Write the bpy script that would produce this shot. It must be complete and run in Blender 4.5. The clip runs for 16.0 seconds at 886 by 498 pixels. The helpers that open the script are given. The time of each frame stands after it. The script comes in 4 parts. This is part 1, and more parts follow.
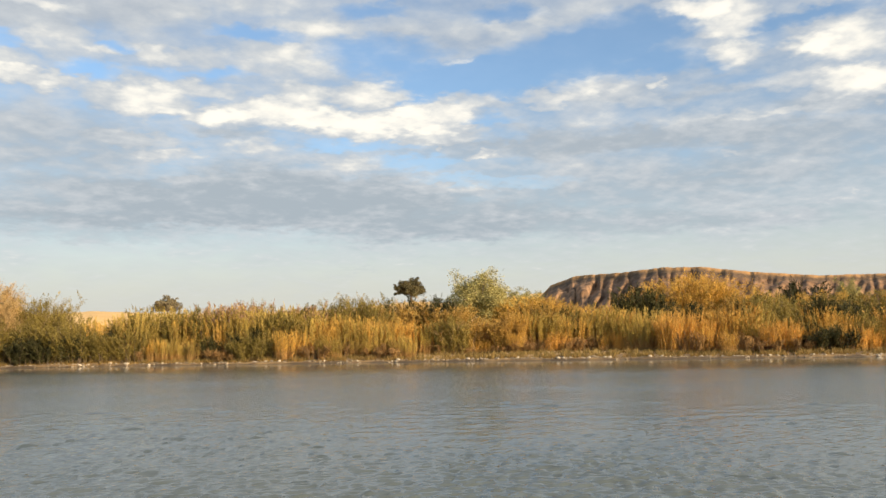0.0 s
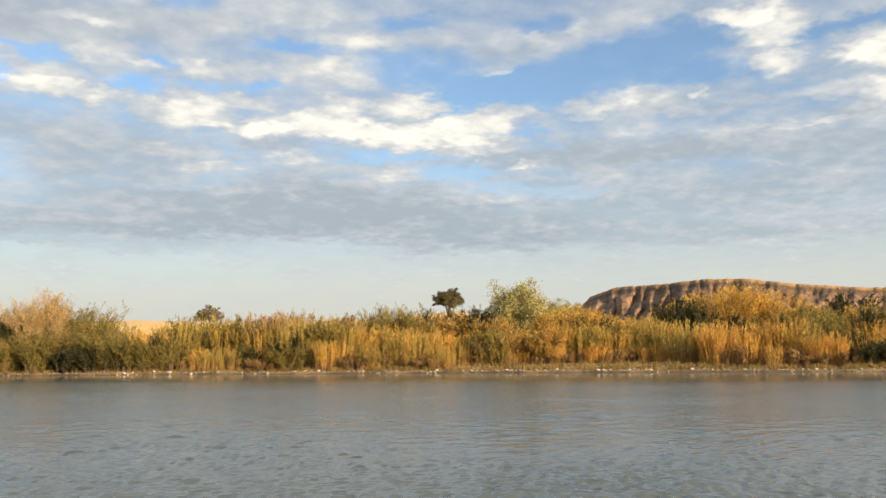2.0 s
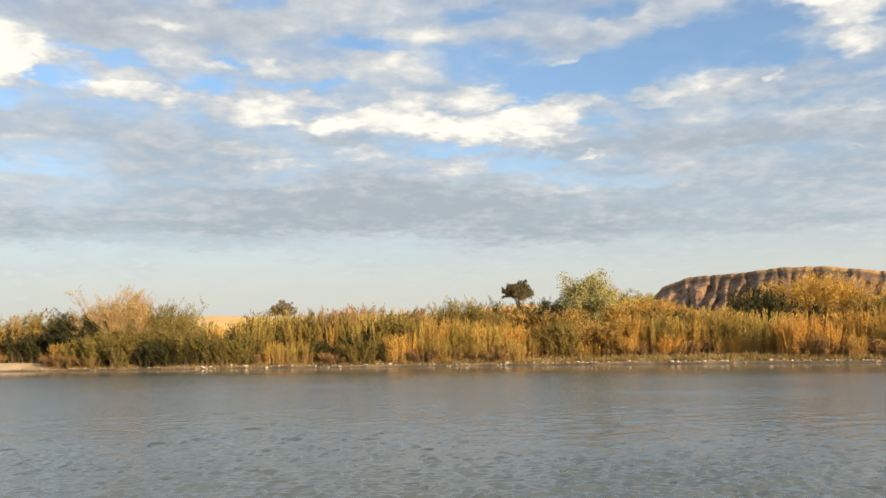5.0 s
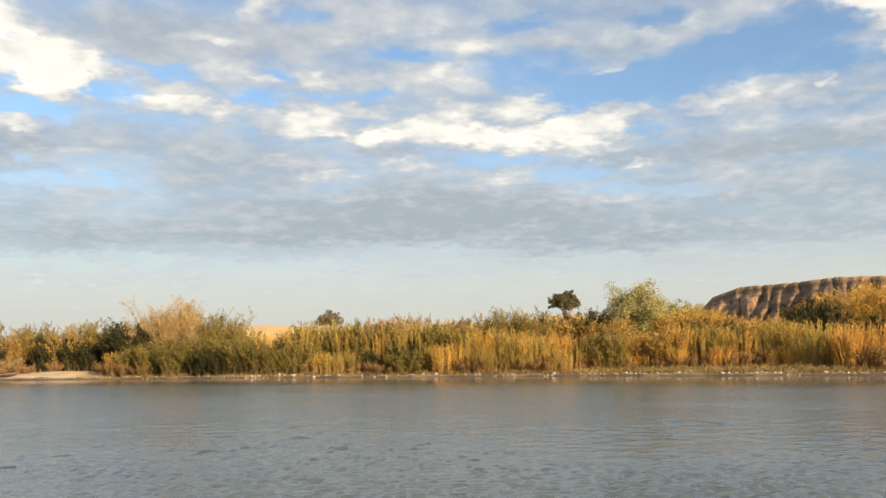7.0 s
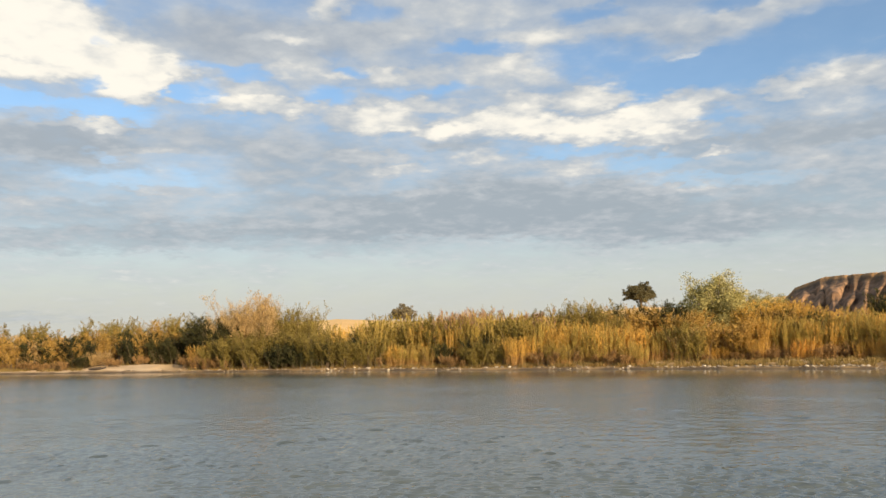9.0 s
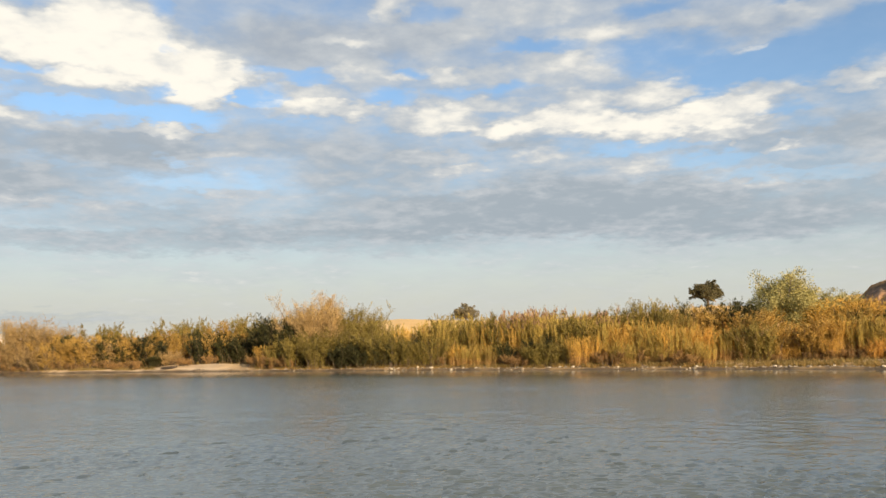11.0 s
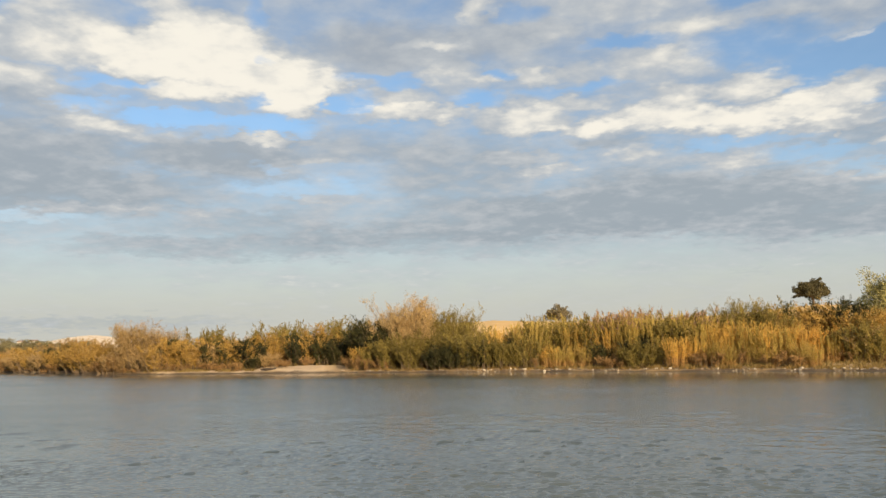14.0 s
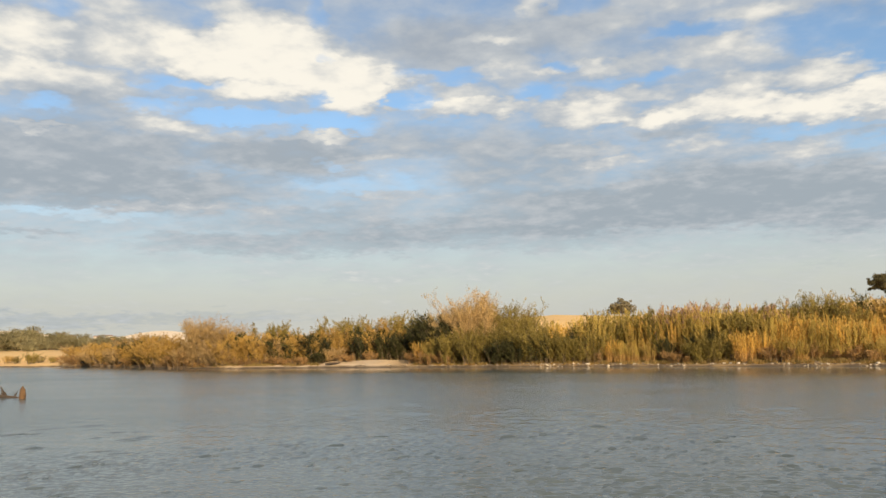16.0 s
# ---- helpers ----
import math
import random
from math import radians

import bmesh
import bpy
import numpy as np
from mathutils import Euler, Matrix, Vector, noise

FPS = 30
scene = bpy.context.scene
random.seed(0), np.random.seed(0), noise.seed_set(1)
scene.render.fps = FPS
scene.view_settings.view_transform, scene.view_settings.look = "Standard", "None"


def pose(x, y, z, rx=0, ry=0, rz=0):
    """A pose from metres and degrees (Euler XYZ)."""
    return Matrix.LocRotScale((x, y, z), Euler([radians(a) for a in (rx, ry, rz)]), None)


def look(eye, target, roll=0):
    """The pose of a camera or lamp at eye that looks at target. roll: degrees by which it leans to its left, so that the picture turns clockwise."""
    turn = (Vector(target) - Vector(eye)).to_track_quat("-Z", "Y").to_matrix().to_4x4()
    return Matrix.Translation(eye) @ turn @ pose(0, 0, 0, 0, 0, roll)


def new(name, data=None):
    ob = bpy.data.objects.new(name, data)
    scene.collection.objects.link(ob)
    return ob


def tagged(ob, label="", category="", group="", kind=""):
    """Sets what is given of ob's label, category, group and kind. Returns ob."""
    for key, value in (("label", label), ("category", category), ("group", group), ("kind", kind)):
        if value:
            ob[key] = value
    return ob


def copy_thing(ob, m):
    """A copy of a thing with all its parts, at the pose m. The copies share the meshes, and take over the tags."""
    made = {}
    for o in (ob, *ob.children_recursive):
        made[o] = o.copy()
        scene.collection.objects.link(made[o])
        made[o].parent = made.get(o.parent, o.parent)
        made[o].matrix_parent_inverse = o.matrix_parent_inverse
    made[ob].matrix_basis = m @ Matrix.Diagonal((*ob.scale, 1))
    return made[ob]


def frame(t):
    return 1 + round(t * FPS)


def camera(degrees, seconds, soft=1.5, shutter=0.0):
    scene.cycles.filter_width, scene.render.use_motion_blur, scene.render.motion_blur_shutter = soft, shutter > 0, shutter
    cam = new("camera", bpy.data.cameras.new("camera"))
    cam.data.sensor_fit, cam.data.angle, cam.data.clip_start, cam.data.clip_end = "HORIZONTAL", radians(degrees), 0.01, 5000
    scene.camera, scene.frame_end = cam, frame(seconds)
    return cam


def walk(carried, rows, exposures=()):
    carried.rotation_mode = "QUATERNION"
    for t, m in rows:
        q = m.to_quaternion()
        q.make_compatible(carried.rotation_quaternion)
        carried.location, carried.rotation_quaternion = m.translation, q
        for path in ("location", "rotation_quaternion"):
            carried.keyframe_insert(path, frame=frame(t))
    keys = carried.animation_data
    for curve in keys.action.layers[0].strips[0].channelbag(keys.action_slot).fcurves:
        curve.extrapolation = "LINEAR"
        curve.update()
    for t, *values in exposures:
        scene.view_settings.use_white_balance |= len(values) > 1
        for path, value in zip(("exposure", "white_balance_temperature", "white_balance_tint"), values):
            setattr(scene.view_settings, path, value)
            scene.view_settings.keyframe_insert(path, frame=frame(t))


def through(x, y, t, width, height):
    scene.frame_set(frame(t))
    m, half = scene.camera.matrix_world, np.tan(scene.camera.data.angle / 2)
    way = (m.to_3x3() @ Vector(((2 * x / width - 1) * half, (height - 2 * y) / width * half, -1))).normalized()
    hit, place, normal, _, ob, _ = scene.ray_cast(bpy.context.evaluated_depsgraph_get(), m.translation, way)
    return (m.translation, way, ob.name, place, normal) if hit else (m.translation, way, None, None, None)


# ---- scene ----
# The camera stands on the near river bank and pans to its left.
EYE = 1.75
cam = camera(56.67, 16.0, soft=1.45)
ROWS = [
    (0.0, 95.80, 0.95, -17.90),
    (0.5, 95.98, 0.98, -17.44),
    (1.0, 96.17, 0.75, -16.81),
    (1.5, 96.44, 0.62, -16.16),
    (2.0, 96.59, 0.55, -15.23),
    (2.5, 96.50, 0.45, -14.32),
    (3.0, 96.43, 0.65, -13.49),
    (3.5, 96.35, 0.65, -12.63),
    (4.0, 96.14, 0.66, -11.79),
    (6.5, 96.53, 1.11, -8.16),
    (7.0, 96.90, 0.80, -7.20),
    (7.5, 97.11, 0.62, -6.25),
    (8.0, 97.22, 0.65, -5.35),
    (8.5, 97.11, 0.80, -3.81),
    (9.0, 96.50, 0.97, -2.14),
    (11.5, 96.57, 0.87, 3.45),
    (12.0, 96.66, 0.79, 4.95),
    (12.5, 96.86, 0.92, 6.10),
    (13.0, 96.91, 1.08, 6.93),
    (13.5, 96.86, 1.18, 7.72),
    (14.0, 96.77, 1.15, 8.59),
    (14.5, 96.62, 1.44, 9.59),
    (15.0, 96.50, 1.56, 10.59),
    (15.5, 96.52, 1.39, 11.75),
    (16.0, 96.49, 1.21, 12.89),
]
walk(cam, [(t, pose(0, 0, EYE, rx, ry, rz)) for t, rx, ry, rz in ROWS], exposures=[(0, 0.76), (4, 0.77), (7.5, 0.75), (8, 0.66), (9, 0.63), (12, 0.65), (13, 0.65), (13.5, 0.56), (14, 0.51), (15, 0.51), (16, 0.55)])

# ---- sky, clouds and sun ----
SUN_AZ, SUN_EL = 147.0, 18.0
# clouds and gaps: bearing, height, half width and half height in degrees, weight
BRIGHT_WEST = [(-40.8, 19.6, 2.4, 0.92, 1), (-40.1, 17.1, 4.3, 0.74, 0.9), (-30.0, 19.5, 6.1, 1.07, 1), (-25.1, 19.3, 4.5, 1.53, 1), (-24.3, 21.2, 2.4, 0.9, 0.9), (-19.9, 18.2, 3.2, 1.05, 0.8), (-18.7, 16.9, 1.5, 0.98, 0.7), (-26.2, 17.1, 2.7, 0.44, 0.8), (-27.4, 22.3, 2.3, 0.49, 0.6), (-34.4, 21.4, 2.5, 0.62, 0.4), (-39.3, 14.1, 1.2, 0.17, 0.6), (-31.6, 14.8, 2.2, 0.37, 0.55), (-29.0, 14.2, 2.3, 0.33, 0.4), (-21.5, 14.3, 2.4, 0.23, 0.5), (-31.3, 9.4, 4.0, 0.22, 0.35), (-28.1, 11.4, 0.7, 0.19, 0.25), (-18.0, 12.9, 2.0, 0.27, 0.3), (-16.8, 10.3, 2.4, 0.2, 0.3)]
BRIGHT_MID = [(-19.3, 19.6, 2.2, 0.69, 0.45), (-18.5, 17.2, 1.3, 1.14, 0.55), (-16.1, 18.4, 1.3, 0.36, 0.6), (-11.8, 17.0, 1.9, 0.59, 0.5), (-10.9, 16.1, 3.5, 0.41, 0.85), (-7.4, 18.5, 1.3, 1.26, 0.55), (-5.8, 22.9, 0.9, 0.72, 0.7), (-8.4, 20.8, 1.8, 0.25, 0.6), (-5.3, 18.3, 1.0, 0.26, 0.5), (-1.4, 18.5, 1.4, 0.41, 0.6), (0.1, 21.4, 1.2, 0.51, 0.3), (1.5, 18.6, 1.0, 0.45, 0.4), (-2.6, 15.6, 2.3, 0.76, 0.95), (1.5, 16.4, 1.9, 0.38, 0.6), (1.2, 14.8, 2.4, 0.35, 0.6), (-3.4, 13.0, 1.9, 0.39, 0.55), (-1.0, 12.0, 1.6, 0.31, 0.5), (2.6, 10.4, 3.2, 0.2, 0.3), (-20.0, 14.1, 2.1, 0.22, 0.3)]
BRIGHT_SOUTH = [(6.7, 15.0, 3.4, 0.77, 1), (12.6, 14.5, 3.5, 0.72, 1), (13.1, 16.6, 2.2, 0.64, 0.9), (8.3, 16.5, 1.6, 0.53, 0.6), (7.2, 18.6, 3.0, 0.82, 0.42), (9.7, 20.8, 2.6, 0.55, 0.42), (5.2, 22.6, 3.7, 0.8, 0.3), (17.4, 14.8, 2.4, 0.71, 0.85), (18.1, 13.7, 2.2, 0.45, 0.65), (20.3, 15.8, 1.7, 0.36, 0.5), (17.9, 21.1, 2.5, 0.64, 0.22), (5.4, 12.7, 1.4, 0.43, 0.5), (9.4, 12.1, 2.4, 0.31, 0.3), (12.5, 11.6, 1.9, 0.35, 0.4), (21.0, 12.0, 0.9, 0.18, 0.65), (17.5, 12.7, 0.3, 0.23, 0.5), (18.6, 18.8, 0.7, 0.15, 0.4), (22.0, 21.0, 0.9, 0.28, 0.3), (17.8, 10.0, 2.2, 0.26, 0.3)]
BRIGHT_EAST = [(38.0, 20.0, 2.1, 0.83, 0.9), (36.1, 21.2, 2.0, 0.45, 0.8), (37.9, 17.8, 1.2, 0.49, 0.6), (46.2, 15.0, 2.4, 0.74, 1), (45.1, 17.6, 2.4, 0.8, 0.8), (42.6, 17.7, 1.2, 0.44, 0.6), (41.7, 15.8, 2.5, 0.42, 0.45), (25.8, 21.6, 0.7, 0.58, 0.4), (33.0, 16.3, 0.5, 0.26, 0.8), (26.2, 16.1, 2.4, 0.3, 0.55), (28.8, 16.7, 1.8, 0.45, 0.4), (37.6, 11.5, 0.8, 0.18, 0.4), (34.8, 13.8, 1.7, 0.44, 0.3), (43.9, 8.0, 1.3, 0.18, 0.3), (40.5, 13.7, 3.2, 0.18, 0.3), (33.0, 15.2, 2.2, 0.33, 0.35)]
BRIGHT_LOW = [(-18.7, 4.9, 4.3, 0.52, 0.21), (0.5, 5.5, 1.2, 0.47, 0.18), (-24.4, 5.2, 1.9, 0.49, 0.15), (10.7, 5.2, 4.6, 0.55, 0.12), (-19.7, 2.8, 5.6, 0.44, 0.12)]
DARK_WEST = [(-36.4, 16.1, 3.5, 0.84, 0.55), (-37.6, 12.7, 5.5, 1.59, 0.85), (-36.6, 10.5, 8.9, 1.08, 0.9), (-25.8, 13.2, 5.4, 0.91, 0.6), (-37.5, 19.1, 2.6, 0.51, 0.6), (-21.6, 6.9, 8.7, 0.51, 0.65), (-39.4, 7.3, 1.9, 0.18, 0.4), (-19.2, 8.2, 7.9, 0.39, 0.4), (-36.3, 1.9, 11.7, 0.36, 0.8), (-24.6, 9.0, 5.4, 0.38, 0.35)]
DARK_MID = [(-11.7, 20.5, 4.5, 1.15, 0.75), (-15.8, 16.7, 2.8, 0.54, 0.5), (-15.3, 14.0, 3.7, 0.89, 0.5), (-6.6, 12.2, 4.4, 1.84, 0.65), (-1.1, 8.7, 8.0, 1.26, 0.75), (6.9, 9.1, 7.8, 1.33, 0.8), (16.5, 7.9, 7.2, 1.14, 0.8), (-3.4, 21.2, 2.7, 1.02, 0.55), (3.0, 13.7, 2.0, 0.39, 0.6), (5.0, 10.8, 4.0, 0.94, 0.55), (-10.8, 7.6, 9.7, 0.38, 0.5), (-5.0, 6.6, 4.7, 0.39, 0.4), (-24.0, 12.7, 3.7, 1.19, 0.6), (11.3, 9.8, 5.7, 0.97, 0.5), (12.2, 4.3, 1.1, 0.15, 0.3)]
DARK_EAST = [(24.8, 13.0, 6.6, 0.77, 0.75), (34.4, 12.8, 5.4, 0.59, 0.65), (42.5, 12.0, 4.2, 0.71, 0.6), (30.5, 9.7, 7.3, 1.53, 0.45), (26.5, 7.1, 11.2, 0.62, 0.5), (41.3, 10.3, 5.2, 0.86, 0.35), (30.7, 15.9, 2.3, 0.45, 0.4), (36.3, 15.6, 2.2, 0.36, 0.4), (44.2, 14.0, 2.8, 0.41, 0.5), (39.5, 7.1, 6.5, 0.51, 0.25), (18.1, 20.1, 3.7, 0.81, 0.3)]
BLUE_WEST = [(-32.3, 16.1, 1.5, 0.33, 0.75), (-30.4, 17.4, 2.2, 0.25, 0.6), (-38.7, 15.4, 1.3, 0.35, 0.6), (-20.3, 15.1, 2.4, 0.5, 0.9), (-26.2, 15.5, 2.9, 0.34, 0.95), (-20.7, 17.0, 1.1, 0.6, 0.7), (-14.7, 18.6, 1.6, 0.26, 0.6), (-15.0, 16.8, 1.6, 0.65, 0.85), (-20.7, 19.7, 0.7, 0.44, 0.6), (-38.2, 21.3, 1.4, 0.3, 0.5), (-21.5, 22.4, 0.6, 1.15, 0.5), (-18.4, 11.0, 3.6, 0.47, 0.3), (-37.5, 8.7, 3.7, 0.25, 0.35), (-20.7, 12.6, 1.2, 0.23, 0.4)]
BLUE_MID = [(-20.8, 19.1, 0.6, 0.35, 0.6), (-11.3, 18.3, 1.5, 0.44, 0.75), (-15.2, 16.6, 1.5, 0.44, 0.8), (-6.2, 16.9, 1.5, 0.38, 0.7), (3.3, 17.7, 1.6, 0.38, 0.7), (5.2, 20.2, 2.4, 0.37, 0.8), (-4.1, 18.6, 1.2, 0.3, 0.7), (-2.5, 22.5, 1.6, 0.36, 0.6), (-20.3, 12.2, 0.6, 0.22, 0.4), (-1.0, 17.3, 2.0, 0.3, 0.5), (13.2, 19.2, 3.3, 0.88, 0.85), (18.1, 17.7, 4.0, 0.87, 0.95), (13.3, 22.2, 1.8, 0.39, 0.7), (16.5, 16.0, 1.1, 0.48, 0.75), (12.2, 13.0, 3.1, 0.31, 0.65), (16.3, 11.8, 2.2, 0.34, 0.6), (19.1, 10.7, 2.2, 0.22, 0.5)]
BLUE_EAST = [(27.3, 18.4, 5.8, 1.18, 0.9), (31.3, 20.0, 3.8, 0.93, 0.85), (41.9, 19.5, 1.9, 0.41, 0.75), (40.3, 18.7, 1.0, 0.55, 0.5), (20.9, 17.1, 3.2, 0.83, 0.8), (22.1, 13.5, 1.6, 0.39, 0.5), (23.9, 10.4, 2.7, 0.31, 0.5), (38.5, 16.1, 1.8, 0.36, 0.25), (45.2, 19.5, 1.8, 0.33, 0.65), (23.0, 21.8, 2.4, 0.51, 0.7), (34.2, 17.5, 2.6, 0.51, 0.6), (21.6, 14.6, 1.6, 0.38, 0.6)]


def build_world():
    world = bpy.data.worlds.new("evening_sky")
    scene.world = world
    world.use_nodes = True
    nt = world.node_tree
    nt.nodes.clear()

    def put(socket, v):
        if isinstance(v, bpy.types.NodeSocket):
            nt.links.new(v, socket)
        elif v is not None:
            socket.default_value = v

    def math_(op, a, b=None, c=None, clamp=False):
        n = nt.nodes.new("ShaderNodeMath")
        n.operation, n.use_clamp = op, clamp
        for s, v in zip(n.inputs, (a, b, c)):
            put(s, v)
        return n.outputs[0]

    def vec(op, a, b=None, c=None):
        n = nt.nodes.new("ShaderNodeVectorMath")
        n.operation = op
        for s, v in zip(n.inputs, (a, b, c)):
            put(s, v)
        return n.outputs["Value"] if op in ("DOT_PRODUCT", "LENGTH") else n.outputs[0]

    def mix(f, a, b):
        n = nt.nodes.new("ShaderNodeMix")
        n.data_type = "RGBA"
        put(n.inputs["Factor"], f), put(n.inputs["A"], a), put(n.inputs["B"], b)
        return n.outputs["Result"]

    def ramp(v, lo, hi, a=0.0, b=1.0):
        n = nt.nodes.new("ShaderNodeMapRange")
        n.interpolation_type = "SMOOTHSTEP"
        for s, w in zip(n.inputs, (v, lo, hi, a, b)):
            put(s, w)
        return n.outputs[0]

    def fbm(v, scale, detail, rough=0.55, distort=0.0):
        n = nt.nodes.new("ShaderNodeTexNoise")
        put(n.inputs["Vector"], v)
        n.inputs["Scale"].default_value, n.inputs["Detail"].default_value = scale, detail
        n.inputs["Roughness"].default_value, n.inputs["Distortion"].default_value = rough, distort
        return n

    way = nt.nodes.new("ShaderNodeTexCoord").outputs["Generated"]
    xyz = nt.nodes.new("ShaderNodeSeparateXYZ")
    put(xyz.inputs[0], way)
    x, y, z = xyz.outputs
    up = math_("MAXIMUM", z, 0.0)
    az = math_("MULTIPLY", math_("ARCTAN2", x, y), 180 / math.pi)
    el = math_("MULTIPLY", math_("ARCSINE", z), 180 / math.pi)
    # cloud decks lie flat, so their detail is drawn on a level sheet seen at a slant
    slant = math_("DIVIDE", 1.0, math_("ADD", up, 0.2))
    flat = vec("MULTIPLY", way, None)
    sl = nt.nodes.new("ShaderNodeCombineXYZ")
    for s in sl.inputs:
        put(s, slant)
    put(flat.node.inputs[1], sl.outputs[0])
    place = nt.nodes.new("ShaderNodeCombineXYZ")
    put(place.inputs[0], az), put(place.inputs[1], el)
    fine = fbm(flat, 2.2, 5.0, 0.55, 0.3).outputs[0]
    tuft = fbm(flat, 7.5, 5.0, 0.5, 0.3).outputs[0]
    wisp = fbm(flat, 4.2, 6.0, 0.5, 0.4).outputs[0]
    billow = fbm(flat, 17.0, 4.0, 0.52).outputs[0]
    p = place.outputs[0]
    for scale, amount in ((4.5, (3.4, 1.5, 0.0)), (12.0, (3.0, 1.4, 0.0)), (32.0, (1.6, 0.8, 0.0))):
        swirl = fbm(flat, scale, 3.0, 0.5).outputs[1]
        p = vec("ADD", p, vec("MULTIPLY", vec("SUBTRACT", swirl, (0.5, 0.5, 0.5)), amount))

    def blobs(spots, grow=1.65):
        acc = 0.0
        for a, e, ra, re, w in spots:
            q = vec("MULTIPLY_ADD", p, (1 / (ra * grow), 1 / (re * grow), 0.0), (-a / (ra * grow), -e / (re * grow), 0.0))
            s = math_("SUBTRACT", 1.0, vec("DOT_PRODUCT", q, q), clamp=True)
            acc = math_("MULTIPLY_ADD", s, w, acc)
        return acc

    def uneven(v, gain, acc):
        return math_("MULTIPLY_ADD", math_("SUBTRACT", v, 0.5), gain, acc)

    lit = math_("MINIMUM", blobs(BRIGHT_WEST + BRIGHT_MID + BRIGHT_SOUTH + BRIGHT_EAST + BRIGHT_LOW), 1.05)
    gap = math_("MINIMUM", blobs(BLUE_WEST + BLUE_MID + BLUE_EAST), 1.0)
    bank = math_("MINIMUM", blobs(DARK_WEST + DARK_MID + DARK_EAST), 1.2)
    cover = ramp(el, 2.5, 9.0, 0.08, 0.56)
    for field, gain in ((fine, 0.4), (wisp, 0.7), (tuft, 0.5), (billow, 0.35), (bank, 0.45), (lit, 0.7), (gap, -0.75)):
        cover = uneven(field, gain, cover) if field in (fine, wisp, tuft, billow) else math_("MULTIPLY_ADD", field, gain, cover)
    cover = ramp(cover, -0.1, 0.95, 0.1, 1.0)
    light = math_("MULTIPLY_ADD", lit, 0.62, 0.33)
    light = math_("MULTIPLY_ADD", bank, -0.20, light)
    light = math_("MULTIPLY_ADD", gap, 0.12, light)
    light = uneven(billow, 0.85, uneven(wisp, 0.5, uneven(tuft, 0.75, light)))

    sky = nt.nodes.new("ShaderNodeTexSky")
    sky.sky_type, sky.sun_disc = "NISHITA", False
    sky.sun_elevation, sky.sun_rotation = radians(SUN_EL), radians(SUN_AZ)
    sky.dust_density, sky.ozone_density = 0.4, 3.0
    blue = vec("MULTIPLY", sky.outputs[0], SKY_GAIN)
    air = mix(ramp(el, 1.0, 15.0, 1.0, 0.0), blue, HAZE)
    grey = mix(ramp(el, 4.0, 22.0), GREY_LOW, GREY_HIGH)
    cloud = mix(ramp(light, 0.42, 1.12), mix(ramp(light, 0.0, 0.55), grey, PALE), WHITE)
    col = mix(cover, air, cloud)
    bg = nt.nodes.new("ShaderNodeBackground")
    put(bg.inputs[0], col)
    bg.inputs[1].default_value = 1.0
    out = nt.nodes.new("ShaderNodeOutputWorld")
    nt.links.new(bg.outputs[0], out.inputs[0])


SKY_GAIN = (0.113, 0.114, 0.111)
HAZE = (0.41, 0.405, 0.357, 1)
GREY_LOW, GREY_HIGH = (0.248, 0.286, 0.315, 1), (0.262, 0.292, 0.33, 1)
PALE = (0.35, 0.372, 0.392, 1)
WHITE = (0.66, 0.625, 0.55, 1)
build_world()
lamp = bpy.data.lights.new("sun", "SUN")
lamp.energy, lamp.angle, lamp.color = 5.0, radians(0.6), (1.0, 0.75, 0.46)
sun = new("sun", lamp)
sa, se = radians(SUN_AZ), radians(SUN_EL)
sun.matrix_world = look((60 * math.sin(sa), 60 * math.cos(sa), 60 * math.tan(se)), (0, 0, 0))

# ---- materials ----


def material(name, rough=0.8):
    m = bpy.data.materials.new(name)
    m.use_nodes = True
    nt = m.node_tree
    b = nt.nodes["Principled BSDF"]
    b.inputs["Roughness"].default_value = rough
    return m, nt, b


def node(nt, kind, **values):
    n = nt.nodes.new(kind)
    for k, v in values.items():
        n.inputs[k.replace("_", " ")].default_value = v
    return n


def blend(nt, fac, a, b):
    n = nt.nodes.new("ShaderNodeMix")
    n.data_type = "RGBA"
    for s, v in ((n.inputs["Factor"], fac), (n.inputs["A"], a), (n.inputs["B"], b)):
        if isinstance(v, bpy.types.NodeSocket):
            nt.links.new(v, s)
        else:
            s.default_value = v if isinstance(v, float) else (*v, 1)
    return n.outputs["Result"]


def remap(nt, v, lo, hi):
    n = nt.nodes.new("ShaderNodeMapRange")
    nt.links.new(v, n.inputs[0])
    n.inputs[1].default_value, n.inputs[2].default_value = lo, hi
    return n.outputs[0]


def grain(nt, coords, scale, detail=4.0):
    n = node(nt, "ShaderNodeTexNoise", Scale=scale, Detail=detail)
    nt.links.new(coords, n.inputs["Vector"])
    return n.outputs[0]


def relief(nt, b, height, strength, distance):
    n = node(nt, "ShaderNodeBump", Strength=strength, Distance=distance)
    nt.links.new(height, n.inputs["Height"])
    nt.links.new(n.outputs[0], b.inputs["Normal"])


